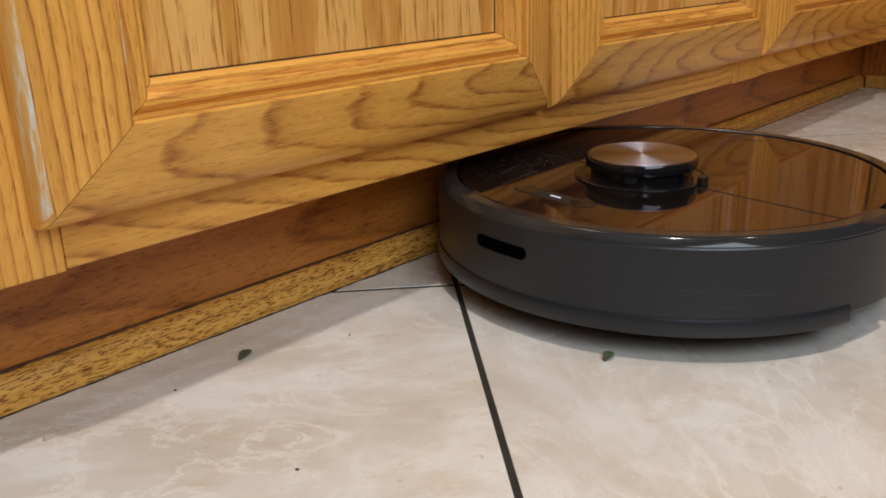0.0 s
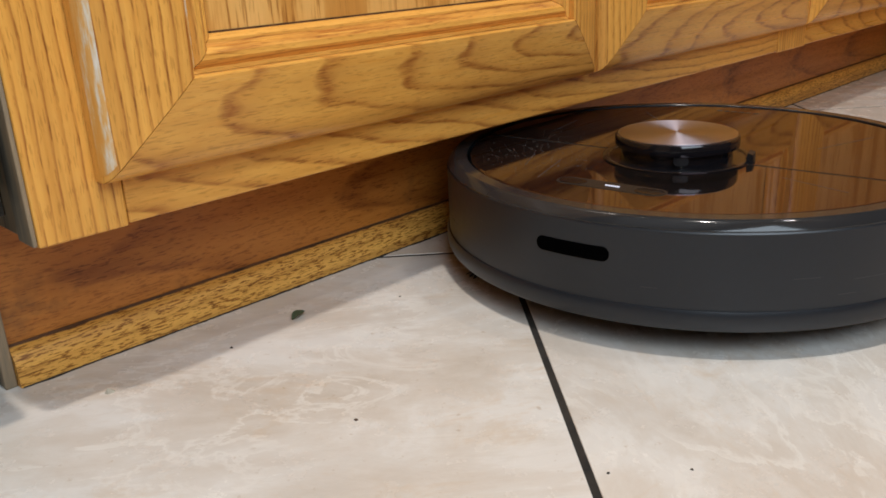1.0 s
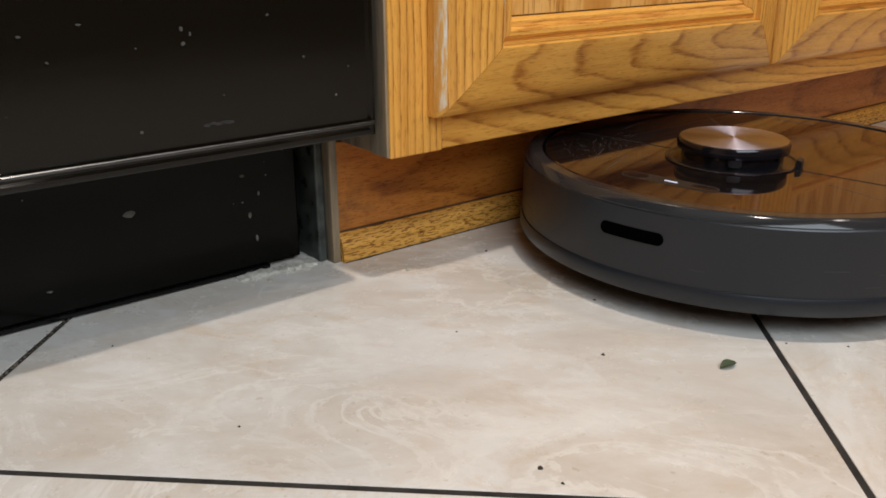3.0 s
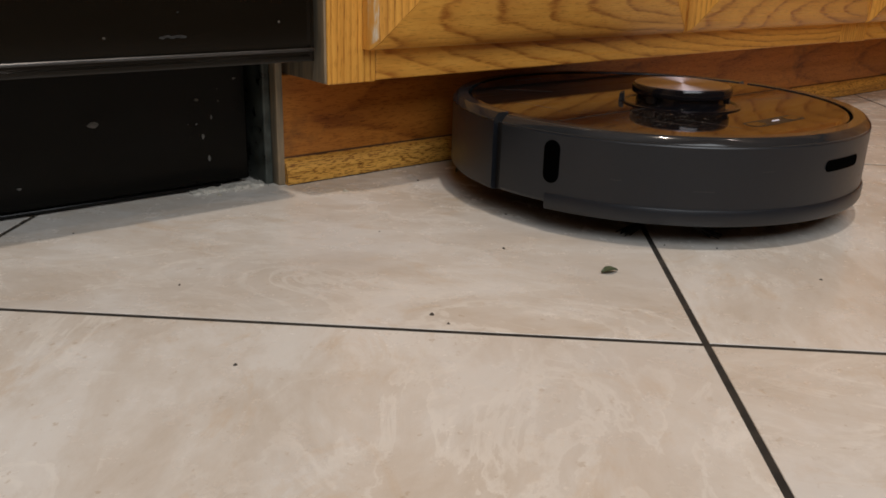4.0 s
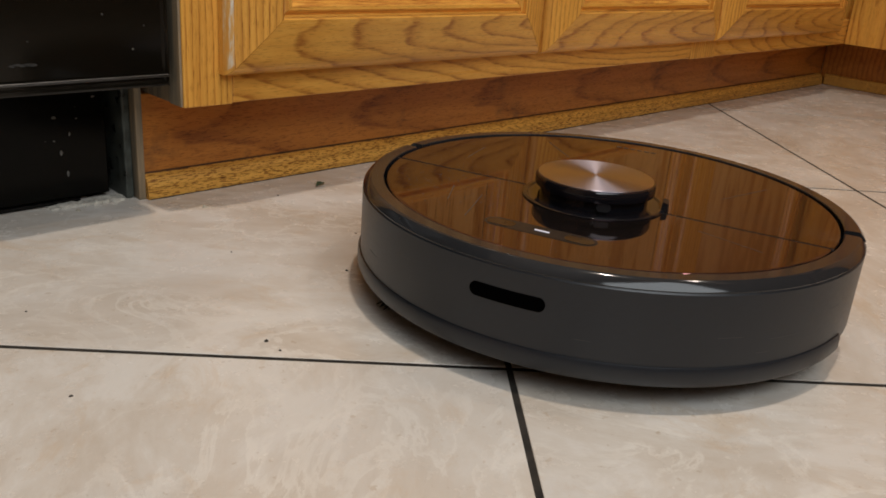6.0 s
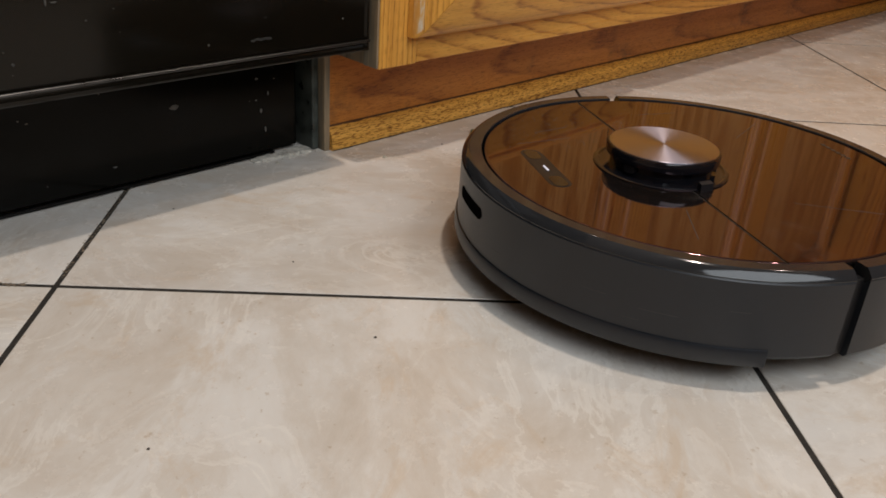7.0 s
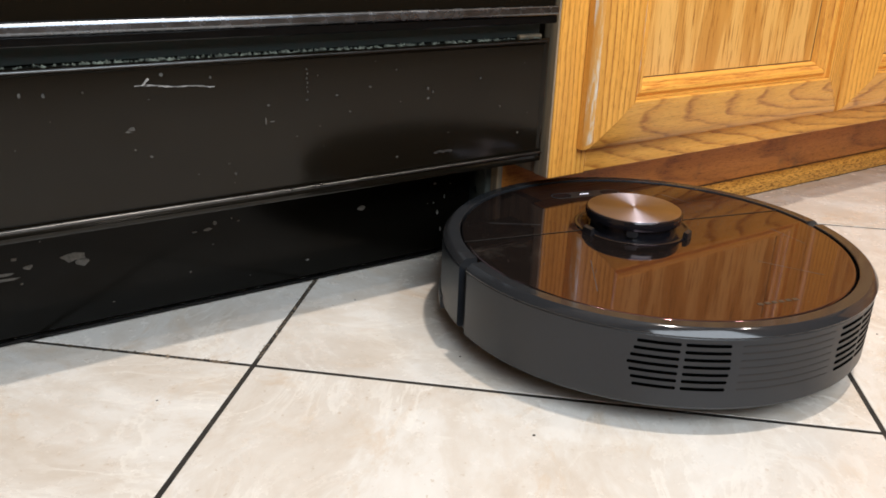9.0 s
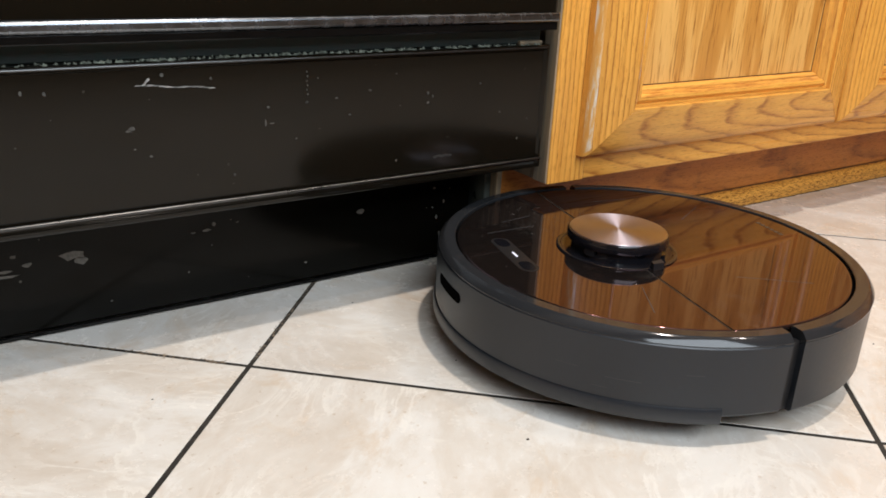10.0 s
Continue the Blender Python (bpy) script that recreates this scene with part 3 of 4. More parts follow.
kick_spots = [(-0.405, 0.063, 0.0105, 0.0042), (-0.398, 0.058, 0.0060, 0.0035), (-0.437, 0.061, 0.0042, 0.0022), (-0.446, 0.069, 0.0028, 0.0016), (-0.462, 0.054, 0.0160, 0.0018), (-0.455, 0.058, 0.010, 0.0012),
              (-0.478, 0.050, 0.012, 0.0014), (-0.148, 0.063, 0.0055, 0.0024), (-0.2968, 0.0671, 0.0046, 0.0014), (-0.2900, 0.0715, 0.0016, 0.0022), (-0.3080, 0.0665, 0.0030, 0.0007), (-0.062, 0.045, 0.0012, 0.0026),
              (-0.058, 0.026, 0.0012, 0.0034), (-0.054, 0.060, 0.0008, 0.0020), (-0.066, 0.075, 0.0022, 0.0012)]
flecks("scuff", kick_spots, 18, -0.52, -0.03, 0.028, 0.012, 0.105, FLECK_KICK, stove, "pale flecks and scuffs on the kick plate", 11)
drawer_spots = [(-0.2402 + 0.0006 * (k % 2), 0.2120 - 0.0034 * k, 0.0006, 0.0009) for k in range(6)] + [(-0.2403, 0.1890, 0.0012, 0.0009), (-0.3477, 0.2150, 0.0016, 0.0012), (-0.4365, 0.2077, 0.0010, 0.0020), (-0.4226, 0.2064, 0.0012, 0.0018),
                (-0.1315, 0.189, 0.0014, 0.0016), (-0.1310, 0.181, 0.0012, 0.0014), (-0.1265, 0.186, 0.0008, 0.0012), (-0.1858, 0.1947, 0.0016, 0.0008), (-0.0783, 0.1939, 0.0016, 0.0008), (-0.2714, 0.1874, 0.0014, 0.0010),
                (-0.3705, 0.1798, 0.0026, 0.0016), (-0.3730, 0.1780, 0.0018, 0.0008), (-0.3588, 0.1591, 0.0012, 0.0010), (-0.3138, 0.2110, 0.0010, 0.0012), (-0.2740, 0.1760, 0.0008, 0.0030), (-0.2690, 0.1750, 0.0022, 0.0006)]
smear = [(-0.1213 + 0.0035 * k, 0.1335 + 0.0006 * (k % 2), 0.0030, 0.0010) for k in range(5)]
flecks("smear", smear, 0, 0, 0, -0.0550, 0, 0, plain("faint_smear", (0.022, 0.021, 0.019), 0.6, 0.0, 0.2, 300.0), stove, "pale rubbed smear low on the drawer front", 31)
flecks("fleck", drawer_spots, 28, -0.60, -0.02, -0.0550, 0.128, 0.217, FLECK, stove, "pale specks on the drawer front", 57, (0.00022, 0.0007))
flecks("fleck", [], 8, -0.60, -0.02, -0.064, 0.256, 0.33, FLECK, stove, "pale specks on the oven door", 91, (0.00022, 0.0006))
bm = bmesh.new()
for k in range(14):
    x = -0.3640 + 0.0039 * k
    fleck(bm, x, -0.0550, 0.2086 + 0.0004 * math.sin(0.8 * k) - 0.00031 * k, 0.0032, 0.00028 + 0.00015 * (k % 3), 700 + k)
for k in range(4):
    fleck(bm, -0.3600 + 0.0010 * k, -0.0550, 0.2092 + 0.0011 * k, 0.0010, 0.0009, 740 + k)
part("scratch", bm, SCRATCH, stove, "long pale scratch on the drawer front")
part("ledge_crumb", box(-0.034, -0.008, -0.050, -0.036, 0.2240, 0.2275, 0.0015), AGED, stove, "crusted pale crumb on the ledge")


# ---- robot vacuum ----
R, TOP = 0.1782, 0.0734


def shell_profile(r, low):
    return [(r - 0.010, low), (r - 0.002, low + 0.0006), (r, low + 0.003), (r, 0.0666), (r - 0.0006, 0.0675), (r - 0.0040, 0.0675), (r - 0.010, 0.0670), (r - 0.012, low + 0.002)]


def capsule(r, a0, a1, z0, z1, proud=0.0005, deep=0.003, steps=14):
    """A slot with round ends, bent to the drum of radius r."""
    h, rad = (z0 + z1) / 2, (z1 - z0) / 2
    half = radians(a1 - a0) * r / 2
    mid = radians((a0 + a1) / 2)
    e = min(half, rad)
    us = sorted({round(s * (half - e + e * math.sin(radians(90 * k / 6))), 7) for s in (1, -1) for k in range(7)} | {half * (k / 5 - 1) for k in range(11)})
    bm = bmesh.new()
    cols = []
    for u in us:
        over = max(abs(u) - (half - e), 0.0)
        up = rad - e + math.sqrt(max(e * e - over * over, 0.0)) + 1e-6
        a = mid + u / r
        cols.append([bm.verts.new((rr * math.cos(a), rr * math.sin(a), h + s * up)) for rr, s in ((r + proud, 1), (r + proud, -1), (r - deep, -1), (r - deep, 1))])
    for p, q in zip(cols, cols[1:]):
        for k in range(4):
            n = (k + 1) % 4
            bm.faces.new((p[k], p[n], q[n], q[k]))
    bm.faces.new(cols[0])
    bm.faces.new(cols[-1][::-1])
    return bm


def flat_capsule(cx, cy, length, width, z0, z1, turn=0.0, steps=16):
    bm = bmesh.new()
    pts = []
    for s, base in ((1, -90), (-1, 90)):
        for k in range(steps // 2 + 1):
            a = radians(base + 180 * k / (steps // 2))
            pts.append((s * (length - width) / 2 + width / 2 * math.cos(a), width / 2 * math.sin(a)))
    ct, st = math.cos(radians(turn)), math.sin(radians(turn))
    rings = [[bm.verts.new((cx + u * ct - v * st, cy + u * st + v * ct, z)) for u, v in pts] for z in (z0, z1)]
    n = len(pts)
    for i in range(n):
        j = (i + 1) % n
        bm.faces.new((rings[0][i], rings[0][j], rings[1][j], rings[1][i]))
    bm.faces.new(rings[0][::-1])
    bm.faces.new(rings[1])
    return bm


robot = thing("robot_vacuum", "charcoal round robot vacuum with glossy black lid and turret", "robot vacuum")
part("chassis", lathe([(0.0, 0.012), (0.155, 0.012), (0.166, 0.0145), (0.166, 0.066), (0.0, 0.066)], steps=96), SLOT_SHADE, robot, smooth=True)
front = part("bumper", lathe(shell_profile(R, 0.0150), -91.7, 91.7, 96, True), SHELL, robot, "satin charcoal front bumper", smooth=True)
rear = part("rear_shell", lathe(shell_profile(R - 0.0010, 0.0125), 95.5, 360 - 95.5, 96, True), SHELL, robot, "satin charcoal rear shell", smooth=True)
part("lip", lathe([(R - 0.004, 0.0105), (R + 0.0008, 0.0112), (R + 0.0018, 0.0135), (R + 0.0018, 0.0205), (R + 0.0008, 0.0228), (R - 0.004, 0.0240)], -77, 77, 80, True), SHELL, front, "soft black lower lip", smooth=True)
rim_prof = [(R - 0.0045, 0.0640), (R - 0.0006, 0.0676), (R - 0.0004, 0.0684), (R - 0.0011, 0.0694), (R - 0.0037, 0.0721), (R - 0.0046, 0.0728), (R - 0.0058, TOP),
            (R - 0.0142, TOP), (R - 0.0148, 0.0728), (R - 0.0148, 0.0640)]
for a0, a1, owner in ((-91.9, 91.9, front), (95.3, 264.7, rear)):
    part("rim", lathe(rim_prof, a0, a1, 160, True), RIM, owner, "glossy charcoal top rim", smooth=True).data.set_sharp_from_angle(angle=radians(22))
part("groove", lathe([(R - 0.0150, 0.0695), (R - 0.0190, 0.0695)], steps=96), SLOT_SHADE, robot)
lid = part("lid", lathe([(0.0, 0.0724), (0.1592, 0.0724), (0.1602, 0.0724), (0.1610, 0.0721), (0.1617, 0.0713), (0.1619, 0.0705), (0.1619, 0.0680), (0.0, 0.0680)], steps=96), LID, robot, "glossy black lid with dust and scratches", smooth=True)
LZ = 0.0724
TX = 0.0297
for s in (1, -1):
    y0, y1 = min(s * 0.050, s * 0.1595), max(s * 0.050, s * 0.1595)
    part("seam", box(TX - 0.0008, TX + 0.0006, y0, y1, LZ - 0.001, LZ + 0.0001), SLOT_SHADE, lid, "dark seam across the lid")
    # Lighter strip paints in the reflection on the seam's chamfer.
    part("seam_edge", box(TX + 0.0006, TX + 0.0012, y0, y1, LZ - 0.001, LZ + 0.0002), SEAM_GLINT, lid)
    part("gap_strip", lathe([(R - 0.0105, 0.0140), (R - 0.0055, 0.0140), (R - 0.0055, 0.0660), (R - 0.0105, 0.0660)], s * 93.6 - 2.2, s * 93.6 + 2.2, 4, True), RUBBER, robot, "recessed black strip in the bumper gap", smooth=True)
# front slot, wall sensor slot and vents: raised dark strips paint in recess shade
part("sensor_slot", capsule(R, -7.6, 7.6, 0.0460, 0.0545), SLOT_SHADE, front, "dark front sensor slot")
part("sensor_slot", capsule(R, -78.0, -73.8, 0.0310, 0.0625), SLOT_SHADE, front, "dark upright wall sensor slot")
for k in range(7):
    z = 0.0285 + 0.0054 * k
    inset = abs(k - 3) * 0.55
    for a0, a1 in ((142.5 + inset, 153.6), (154.6, 165.0 - 0.3 * inset), (195.0 + 0.3 * inset, 205.4), (206.4, 217.5 - inset)):
        part("vent_slot", capsule(R - 0.001, a0, a1, z, z + 0.0022, 0.0003, 0.002, 8), SLOT_SHADE, rear)
    part("vent_line", capsule(R - 0.001, 167.2, 192.8, z + 0.0004, z + 0.0014, 0.0002, 0.001, 8), RUBBER, rear)
for a, z, w in ((42, 0.041, 5.0), (55, 0.038, 8.0), (50, 0.030, 3.5), (-25, 0.050, 3.0), (-40, 0.036, 5.0), (15, 0.034, 3.0), (70, 0.047, 4.0), (-60, 0.040, 3.0)):
    part("scratch", capsule(R, a - w / 2, a + w / 2, z, z + 0.00035, 0.0001, 0.0005, 6), SCUFF, front)
# buttons, lamp and print
part("button", flat_capsule(0.121, 0.0215, 0.019, 0.011, LZ - 0.001, LZ + 0.0003, 90), TURRET, lid)
part("button", flat_capsule(0.121, -0.0305, 0.019, 0.011, LZ - 0.001, LZ + 0.0003, 90), TURRET, lid)
part("button_frame", flat_capsule(0.121, -0.0045, 0.0745, 0.0165, LZ - 0.001, LZ + 0.00008, 90), RUBBER, lid)
part("button_ring", flat_capsule(0.121, -0.003, 0.070, 0.0135, LZ - 0.001, LZ + 0.00015, 90), RUBBER, lid)
part("power_lamp", flat_capsule(0.121, -0.003, 0.010, 0.0017, LZ, LZ + 0.0005, 90), LED, lid, "glowing white power lamp")
for k in range(6):
    part("print_bar", box(-0.141, -0.1375, -0.0330 + 0.0062 * k, -0.0330 + 0.0062 * k + 0.0042, LZ - 0.0005, LZ + 0.00015), PRINT, lid)
# settled dust
bm = bmesh.new()
for k in range(620):
    rnd = random.Random(5000 + k)
    if k < 480:
        x, y = rnd.gauss(0.062, 0.032), rnd.gauss(-0.083, 0.026)
    else:
        a, q = rnd.uniform(0, 6.28), 0.156 * math.sqrt(rnd.random())
        x, y = q * math.cos(a), q * math.sin(a)
    if math.hypot(x, y) < 0.157 and math.hypot(x - TX, y) > 0.052:
        r = rnd.uniform(0.00012, 0.00038)
        n = 5
        ring = [bm.verts.new((x + r * rnd.uniform(0.6, 1.9) * math.cos(6.283 * i / n), y + r * rnd.uniform(0.6, 1.9) * math.sin(6.283 * i / n), LZ - 0.00005)) for i in range(n)]
        tip = bm.verts.new((x, y, LZ + 0.0003))
        for i in range(n):
            bm.faces.new((ring[i], ring[(i + 1) % n], tip))
tagged(part("dust", bm, DUST, lid, "grey dust grains on the lid"), kind="stuff")
for cx, cy, ln, turn in ((0.10, -0.06, 0.05, 12), (0.085, -0.085, 0.035, 20), (-0.06, 0.09, 0.06, -25), (-0.09, -0.07, 0.05, 40), (-0.03, -0.12, 0.04, 5), (0.06, 0.10, 0.045, 70)):
    part("scratch", flat_capsule(cx, cy, ln, 0.0005, LZ - 0.0005, LZ + 0.00006, turn, 4), SCUFF, lid)
# turret
tur = part("turret", lathe([(0.0, LZ - 0.001), (0.0500, LZ - 0.001), (0.0503, LZ + 0.0009), (0.0488, LZ + 0.0016), (0.0470, LZ + 0.0014), (0.0460, LZ + 0.0005), (0.0380, LZ + 0.0004), (0.0375, 0.0815), (0.0, 0.0815)], steps=72), TURRET, robot, "glossy black laser turret", smooth=True)
tur.location = (TX, 0, 0)
part("cap", lathe([(0.0, 0.0805), (0.0405, 0.0805), (0.0418, 0.0812), (0.0420, 0.0830), (0.0420, 0.0868), (0.0412, 0.0882), (0.0400, 0.0885), (0.0, 0.0885)], steps=72), TURRET, tur, smooth=True)
part("cap_disc", lathe([(0.0, 0.0892), (0.0388, 0.0892), (0.0396, 0.0892), (0.0402, 0.0889), (0.0402, 0.0880), (0.0, 0.0880)], steps=96), SPUN, tur, "spun rose-grey metal disc", smooth=True)
for k in range(3):
    part("post", capsule(0.0400, 20 + 120 * k, 34 + 120 * k, 0.0752, 0.0812, 0.0006, 0.004, 8), RUBBER, tur)
for a in (100, 215):
    part("ear", lathe([(0.0475, LZ), (0.0525, LZ), (0.0520, LZ + 0.0055), (0.0485, LZ + 0.0065)], a - 6, a + 6, 6, True), RUBBER, tur, smooth=True)
# wheels and side brush under the body
for s in (1, -1):
    w = part("wheel", lathe([(0.0, -0.009), (0.030, -0.009), (0.034, -0.006), (0.034, 0.006), (0.030, 0.009), (0.0, 0.009)], steps=32), RUBBER, robot, smooth=True)
    w.matrix_local = pose(-0.01, s * 0.105, 0.034, 90, 0, 0)
caster = part("caster", lathe([(0.0, -0.006), (0.012, -0.006), (0.0135, -0.003), (0.0135, 0.003), (0.012, 0.006), (0.0, 0.006)], steps=24), RUBBER, robot, smooth=True)
caster.matrix_local = pose(0.125, 0, 0.0135, 90, 0, 0)

# ride height over the wheels, and the drum's true width
DECK, WIDE = 0.0062, 0.977
for ob in robot.children_recursive:
    if not ob.name.startswith(("wheel", "caster")):
        ob.data.transform(Matrix.Diagonal((WIDE, WIDE, 1, 1)))
        ob.location.x *= WIDE
        if ob.parent is robot:
            ob.location.z += DECK
side_brush = part("side_brush", lathe([(0.0, 0.0060), (0.010, 0.0060), (0.012, 0.0075), (0.012, 0.0185), (0.0, 0.0185)], steps=20), RUBBER, robot, "dark spinning side brush with three tufts", smooth=True)
for arm in range(3):
    bm = bmesh.new()
    for k in range(9):
        a = radians(120 * arm + 2.2 * (k - 4))
        along, across = Vector((math.cos(a), math.sin(a), 0)), Vector((-math.sin(a), math.cos(a), 0))
        length, prev = 0.028 + 0.003 * ((k * 5) % 3), None
        for u in (0.0, 0.5, 1.0):
            c = along * (0.009 + length * u) + Vector((0, 0, 0.0085 - 0.0075 * u ** 1.5))
            ring = [bm.verts.new(c + across * (0.0004 * math.cos(2.0944 * i)) + Vector((0, 0, 0.0006 * math.sin(2.0944 * i)))) for i in range(3)]
            if prev:
                for i in range(3):
                    bm.faces.new((prev[i], prev[(i + 1) % 3], ring[(i + 1) % 3], ring[i]))
            prev = ring
    part("bristle_tuft", bm, RUBBER, side_brush)


# ---- litter and marks ----
def flake(bm, x, y, r, h, seed, z=0.0):
    rnd = random.Random(seed)
    n = rnd.randint(5, 8)
    low = [bm.verts.new((x + r * rnd.uniform(0.6, 1.15) * math.cos(2 * math.pi * k / n), y + r * rnd.uniform(0.6, 1.15) * math.sin(2 * math.pi * k / n), z)) for k in range(n)]
    tip = bm.verts.new((x + r * rnd.uniform(-0.3, 0.3), y + r * rnd.uniform(-0.3, 0.3), z + h))
    for k in range(n):
        bm.faces.new((low[k], low[(k + 1) % n], tip))


def crumb(name, x, y, r, h, mat, label, seed):
    bm = bmesh.new()
    flake(bm, 0, 0, r, h, seed)
    ob = part(name, bm, mat)
    ob.location = (x, y, 0.0)
    return tagged(ob, label, "crumb", "crumbs on the floor")


def leaf_bit(x, y, length, width, turn):
    bm = bmesh.new()
    n = 8
    rows = []
    for k in range(n + 1):
        u = k / n
        w = width / 2 * math.sin(math.pi * min(max(u, 0.04), 0.97)) ** 0.7
        lift = 0.0012 + 0.0016 * math.sin(3.1 * u)
        rows.append([bm.verts.new((length * (u - 0.5), w * s, lift + 0.0008 * abs(s) + dz)) for s, dz in ((-1, 0), (0, 0), (1, 0), (1, -0.0007), (0, -0.0007), (-1, -0.0007))])
    for p, q in zip(rows, rows[1:]):
        for i in range(6):
            j = (i + 1) % 6
            bm.faces.new((p[i], p[j], q[j], q[i]))
    bm.faces.new(rows[0])
    bm.faces.new(rows[-1][::-1])
    ob = part("leaf", bm, LEAF, smooth=True)
    ob.matrix_world = pose(x, y, 0.0, 0, 0, turn)
    return tagged(ob, "small dried green leaf bit lying on the tile", "leaf", "leaf bits")


leaf_bit(0.157, -0.042, 0.013, 0.0065, 20)
swept_leaf = leaf_bit(0.301, -0.219, 0.012, 0.0065, -15)
for i, (x, y, r) in enumerate([(-0.068, -0.286, 0.0022), (0.043, -0.226, 0.0020), (-0.068, -0.301, 0.0016), (-0.184, -0.278, 0.0018), (0.104, -0.047, 0.0018), (0.144, -0.286, 0.0013), (0.170, -0.312, 0.0013),
                               (-0.341, -0.284, 0.0014), (-0.187, -0.031, 0.0013), (0.221, -0.069, 0.0013), (-0.007, -0.147, 0.0012), (0.173, -0.388, 0.0018), (-0.385, -0.109, 0.0013), (-0.165, -0.164, 0.0013)]):
    crumb("crumb", x, y, r * 0.75, r * 0.6, DIRT, "dark crumb of dirt on the cream tile", i)
crumb("crumb", 0.100, -0.167, 0.0013, 0.0008, CREVICE, "reddish crumb on the cream tile", 33)
for i, (x, y, r) in enumerate([(0.031, -0.042, 0.0030), (-0.061, 0.005, 0.0025)]):
    crumb("crumb", x, y, r, r * 0.8, CRUMB, "pale crumb on the cream tile", 40 + i)
PLASTER = plain("broken_plaster", (0.47, 0.44, 0.38), 0.9, 0.0, 0.15, 160.0)


def ragged_slab(bm, x0, x1, y0, y1, h, seed, steps=14):
    """A broken flat slab with uneven edges and top."""
    rnd = random.Random(seed)
    rows = []
    for k in range(steps + 1):
        x = x0 + (x1 - x0) * k / steps
        thin = 0.35 + 0.65 * math.sin(math.pi * (0.08 + 0.84 * k / steps))
        a, b = y0 + rnd.uniform(0.0, 0.35) * (y1 - y0) / thin * 0.6, y1
        top = h * thin * rnd.uniform(0.65, 1.1)
        rows.append([bm.verts.new(v) for v in ((x, a, 0.0), (x + rnd.uniform(-0.001, 0.001), a + 0.0012, top), (x, b, top * 1.1), (x, b, 0.0))])
    for p, q in zip(rows, rows[1:]):
        for i in range(3):
            bm.faces.new((p[i], p[i + 1], q[i + 1], q[i]))
    bm.faces.new(rows[0])
    bm.faces.new(rows[-1][::-1])


bm = bmesh.new()
ragged_slab(bm, -0.079, -0.046, 0.0130, 0.0235, 0.0026, 61)
ragged_slab(bm, -0.048, -0.0155, 0.0085, 0.0235, 0.0034, 62)
for k in range(10):
    rnd = random.Random(k)
    flake(bm, -0.070 + 0.0062 * k + rnd.uniform(-0.002, 0.002), 0.009 + rnd.uniform(-0.004, 0.005), rnd.uniform(0.001, 0.0024), rnd.uniform(0.0008, 0.002), 70 + k)
tagged(part("plaster_chip", bm, PLASTER), "broken pale plaster rubble by the kick plate", "rubble", kind="stuff")
bm = bmesh.new()
for k in range(620):
    rnd = random.Random(300 + k)
    flake(bm, rnd.uniform(RX0, RX1 - 0.01), rnd.uniform(-0.0545, -0.0465), rnd.uniform(0.0007, 0.0022) * (1 + 1.5 * rnd.random() ** 6), rnd.uniform(0.0004, 0.0020), 900 + k, 0.2243)
tagged(part("debris", bm, plain("ledge_debris", (0.13, 0.145, 0.115), 0.8, 0.0, 0.3, 200.0)), "greenish crumbs and grime on top of the drawer", "debris", kind="stuff")


# ---- ground-in dirt along the joints ----
CORNER = Vector((-0.3093, -0.0959))
bm = bmesh.new()
for k in range(220):
    rnd = random.Random(2000 + k)
    u = rnd.random() ** 1.3
    if k % 2:
        p = CORNER + Vector((0.672, 0.741)) * (0.012 + 0.155 * (1 - u))
    else:
        p = CORNER + Vector((-0.741, 0.672)) * (0.02 + 0.14 * u)
    flake(bm, p.x + rnd.gauss(0, 0.0013), p.y + rnd.gauss(0, 0.0013), rnd.uniform(0.0005, 0.0013), rnd.uniform(0.0001, 0.0002), 2100 + k)
tagged(part("joint_dirt", bm, STAIN), "brown ground-in dirt along the tile joints by the range", "dirt", kind="stuff")


# ---- packed dirt and painted gap shade along the shoe moulding ----
def edge_line(x0, x1, y0, y1, z, thick, seed, wander):
    """A thin uneven strip that runs along x, for packed dirt and for painted shade."""
    rnd = random.Random(seed)
    bm = bmesh.new()
    rows, drift, n = [], 0.0, int((x1 - x0) / 0.0035)
    for k in range(n + 1):
        drift = 0.8 * drift + rnd.gauss(0, wander)
        x = x0 + (x1 - x0) * k / n
        rows.append([bm.verts.new(v) for v in ((x, y0 - abs(drift), z), (x, (y0 + y1) / 2 - 0.5 * abs(drift), z + thick), (x, y1, z + thick), (x, y1, z - 0.0002))])
    for p, q in zip(rows, rows[1:]):
        for i in range(4):
            j = (i + 1) % 4
            bm.faces.new((p[i], p[j], q[j], q[i]))
    bm.faces.new(rows[0])
    bm.faces.new(rows[-1][::-1])
    return bm


tagged(part("edge_dirt", edge_line(0.001, 1.45, -0.0008, 0.0005, 0.0001, 0.0005, 7000, 0.00045), DIRT), "dark dirt packed along the foot of the shoe moulding", "dirt", kind="stuff")
# The upper strip paints in the shadow gap on top of the moulding.
tagged(part("edge_dirt", edge_line(0.001, 1.45, 0.0096, 0.0114, 0.0215, 0.0011, 8000, 0.0004), CREVICE), "dark line of dirt and painted gap shade above the shoe moulding", "dirt", kind="stuff")


# ---- floor tiles ----
PITCH, GAPW = 0.455, 0.0040
CROSS = Vector((0.028, -0.4015))
U = Vector((math.cos(radians(137.8)), math.sin(radians(137.8))))
V = Vector((U.y, -U.x))


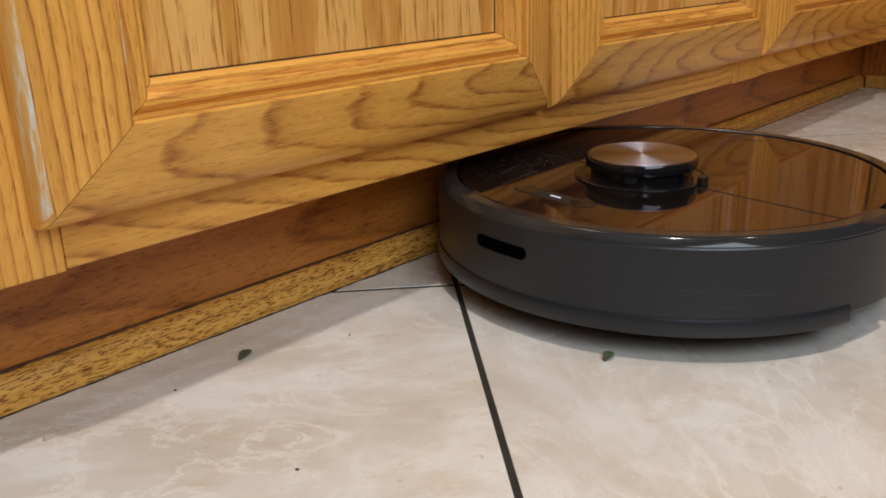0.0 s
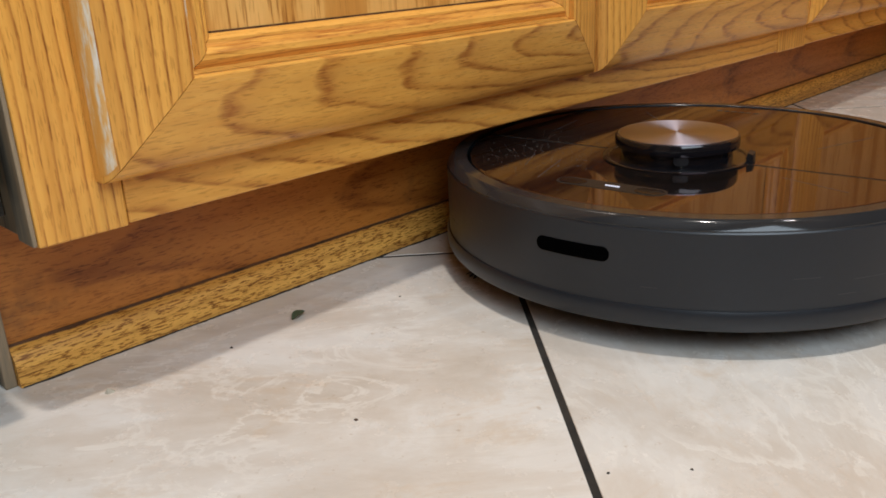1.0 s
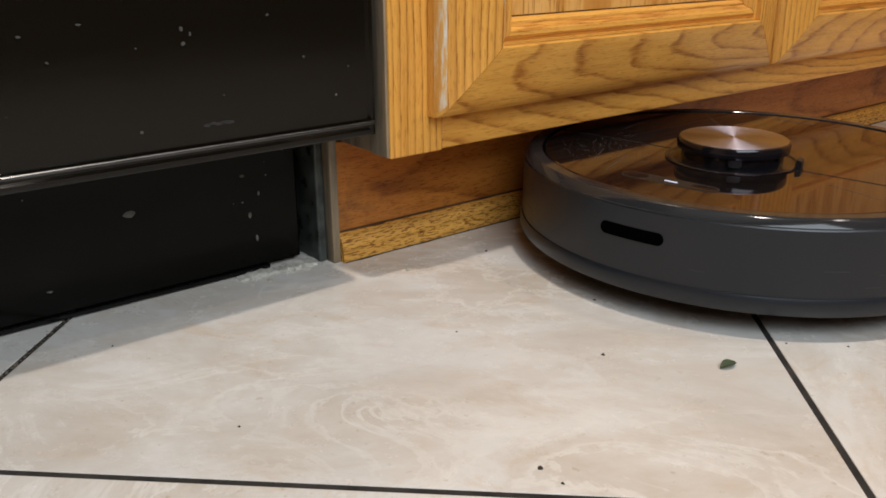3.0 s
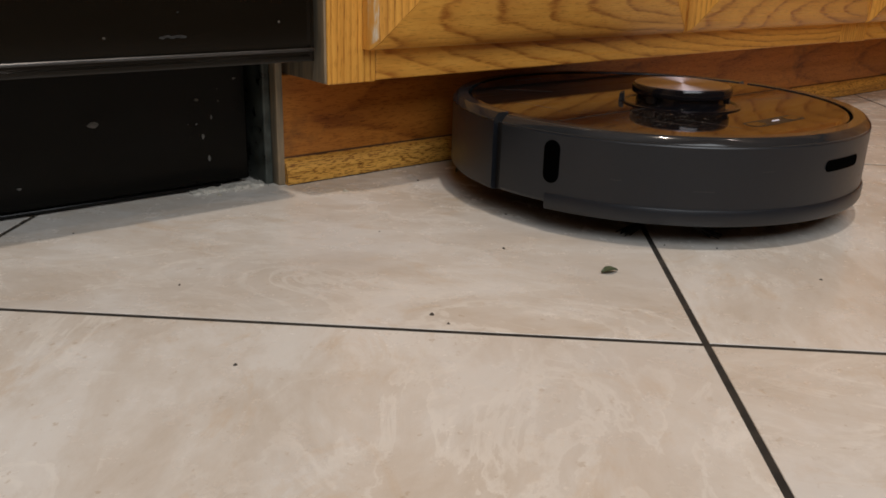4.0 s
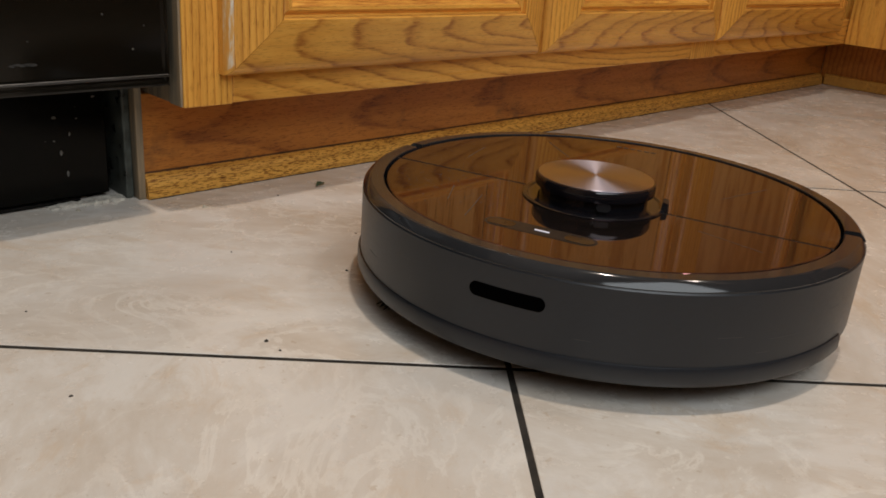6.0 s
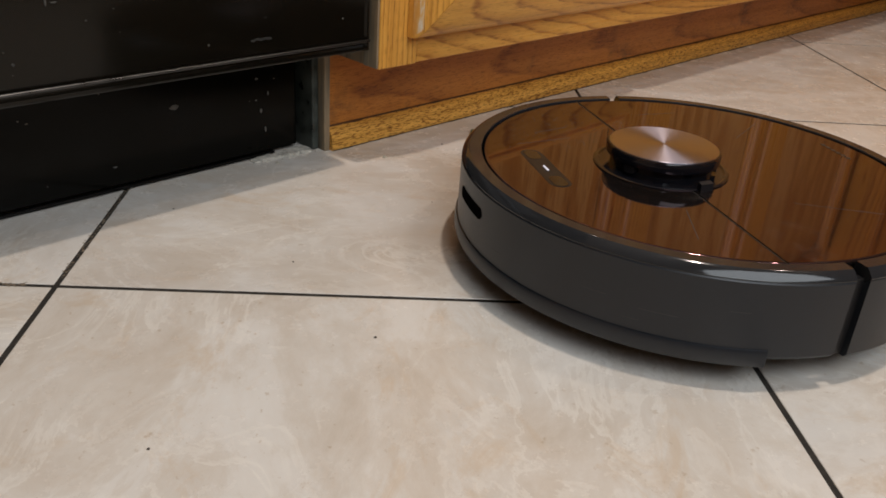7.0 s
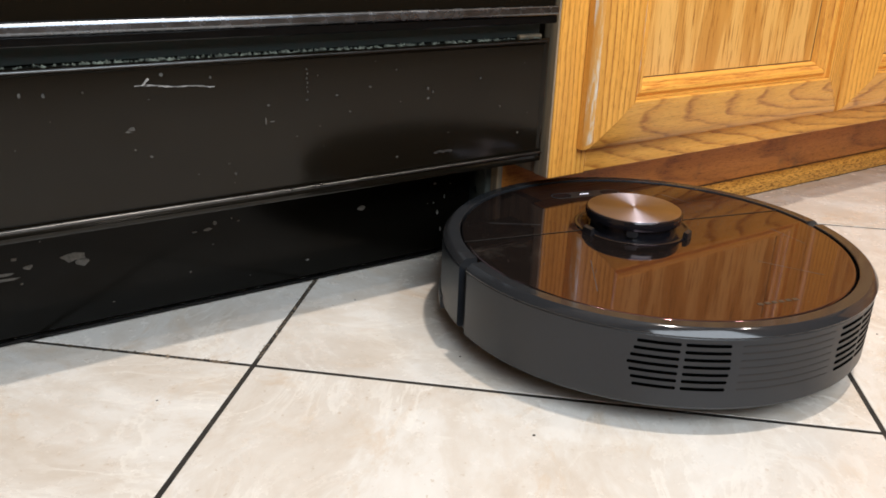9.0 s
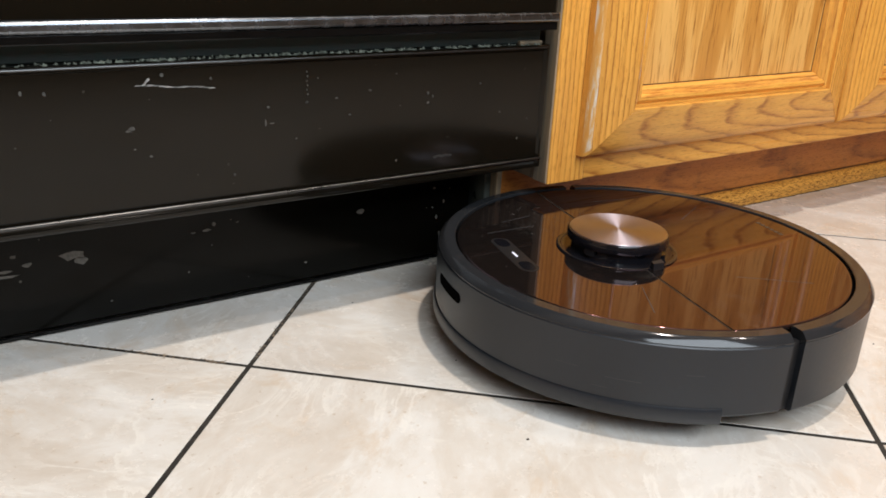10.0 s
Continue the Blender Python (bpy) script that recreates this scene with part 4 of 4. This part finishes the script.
def tile_mesh():
    h = (PITCH - GAPW) / 2
    bm = bmesh.new()
    rings = []
    for inset, z in ((0.0, -0.006), (0.0, -0.0004), (0.0002, -0.0001), (0.0006, 0.0)):
        rings.append([bm.verts.new((sx * (h - inset), sy * (h - inset), z)) for sx, sy in ((-1, -1), (1, -1), (1, 1), (-1, 1))])
    for p, q in zip(rings, rings[1:]):
        for k in range(4):
            bm.faces.new((p[k], p[(k + 1) % 4], q[(k + 1) % 4], q[k]))
    bm.faces.new(rings[-1])
    return mesh_of("floor_tile", bm, TILE)


TILE_MESH = tile_mesh()


def cut_tile(m):
    """A tile cut to the walls of the room."""
    bm = bmesh.new()
    bm.from_mesh(TILE_MESH)
    back = m.inverted()
    for co, no in (((X0, 0, 0), (-1, 0, 0)), ((X1, 0, 0), (1, 0, 0)), ((0, Y0, 0), (0, -1, 0)), ((0, Y1, 0), (0, 1, 0))):
        bmesh.ops.bisect_plane(bm, geom=bm.verts[:] + bm.edges[:] + bm.faces[:], plane_co=back @ Vector(co), plane_no=back.to_3x3() @ Vector(no), clear_outer=True)
    if len(bm.faces) < 3:
        bm.free()
        return None
    return mesh_of("floor_tile", bm, TILE)


REACH = PITCH * 0.7072
for i in range(-8, 9):
    for j in range(-8, 9):
        c = CROSS + U * (PITCH * (i + 0.5)) + V * (PITCH * (j + 0.5))
        m = pose(c.x, c.y, 0, 0, 0, 137.8 + 90 * ((i * 7 + j * 3) % 4))
        whole = X0 + REACH < c.x < X1 - REACH and Y0 + REACH < c.y < Y1 - REACH
        near = X0 - REACH < c.x < X1 + REACH and Y0 - REACH < c.y < Y1 + REACH
        data = TILE_MESH if whole else (cut_tile(m) if near else None)
        if data is not None:
            t = new("floor_tile", data)
            t.parent = floor
            t.matrix_world = m


def motions():
    rows = [
        (0, 0.4686, -0.1605, 172.1),
        (0.5, 0.4769, -0.1613, 180.3),
        (1, 0.4138, -0.1729, 187.0),
        (1.5, 0.3316, -0.1712, 177.1),
        (2, 0.2403, -0.1596, 174.2),
        (2.2, 0.2461, -0.1649, 173.4),
        (3.3, 0.2742, -0.1616, 208.1),
        (3.5, 0.2688, -0.1598, 226.1),
        (4, 0.2645, -0.1707, 270.7),
        (4.5, 0.2815, -0.2256, 267.9),
        (5, 0.2637, -0.2816, 244.0),
        (5.2, 0.2503, -0.3014, 234.5),
        (6.3, 0.1427, -0.3627, 183.0),
        (6.5, 0.1248, -0.3585, 173.1),
        (7, 0.0741, -0.3390, 150.2),
        (7.5, 0.0235, -0.3000, 123.7),
        (8, -0.0020, -0.2514, 101.6),
        (8.5, 0.0025, -0.2011, 79.6),
        (9, 0.0068, -0.1904, 76.6),
        (9.5, 0.0033, -0.1941, 119.7),
        (10, 0.0028, -0.1926, 165.4),
    ]
    swept = [(0, 0.301, -0.219, 10), (1.5, 0.301, -0.219, 10), (2.2, 0.24, -0.20, 20), (3.3, 0.068, -0.300, -15), (4.5, 0.068, -0.300, -15), (5.0, 0.045, -0.337, 30),
             (5.2, 0.054, -0.363, 60), (6.3, 0.16, -0.35, 100), (7.0, 0.09, -0.33, 100), (8.0, 0.01, -0.24, 100), (9.0, 0.012, -0.18, 100), (10.0, 0.012, -0.18, 100)]
    walk(swept_leaf, [(t, pose(x, y, 0, 0, 0, turn)) for t, x, y, turn in swept])
    walk(side_brush, [(0.2 * k, pose(0.088, -0.088, 0, 0, 0, -77.0 * k)) for k in range(51)])
    walk(robot, [(t, pose(x, y, 0, 0, 0, yaw)) for t, x, y, yaw in rows])


motions()
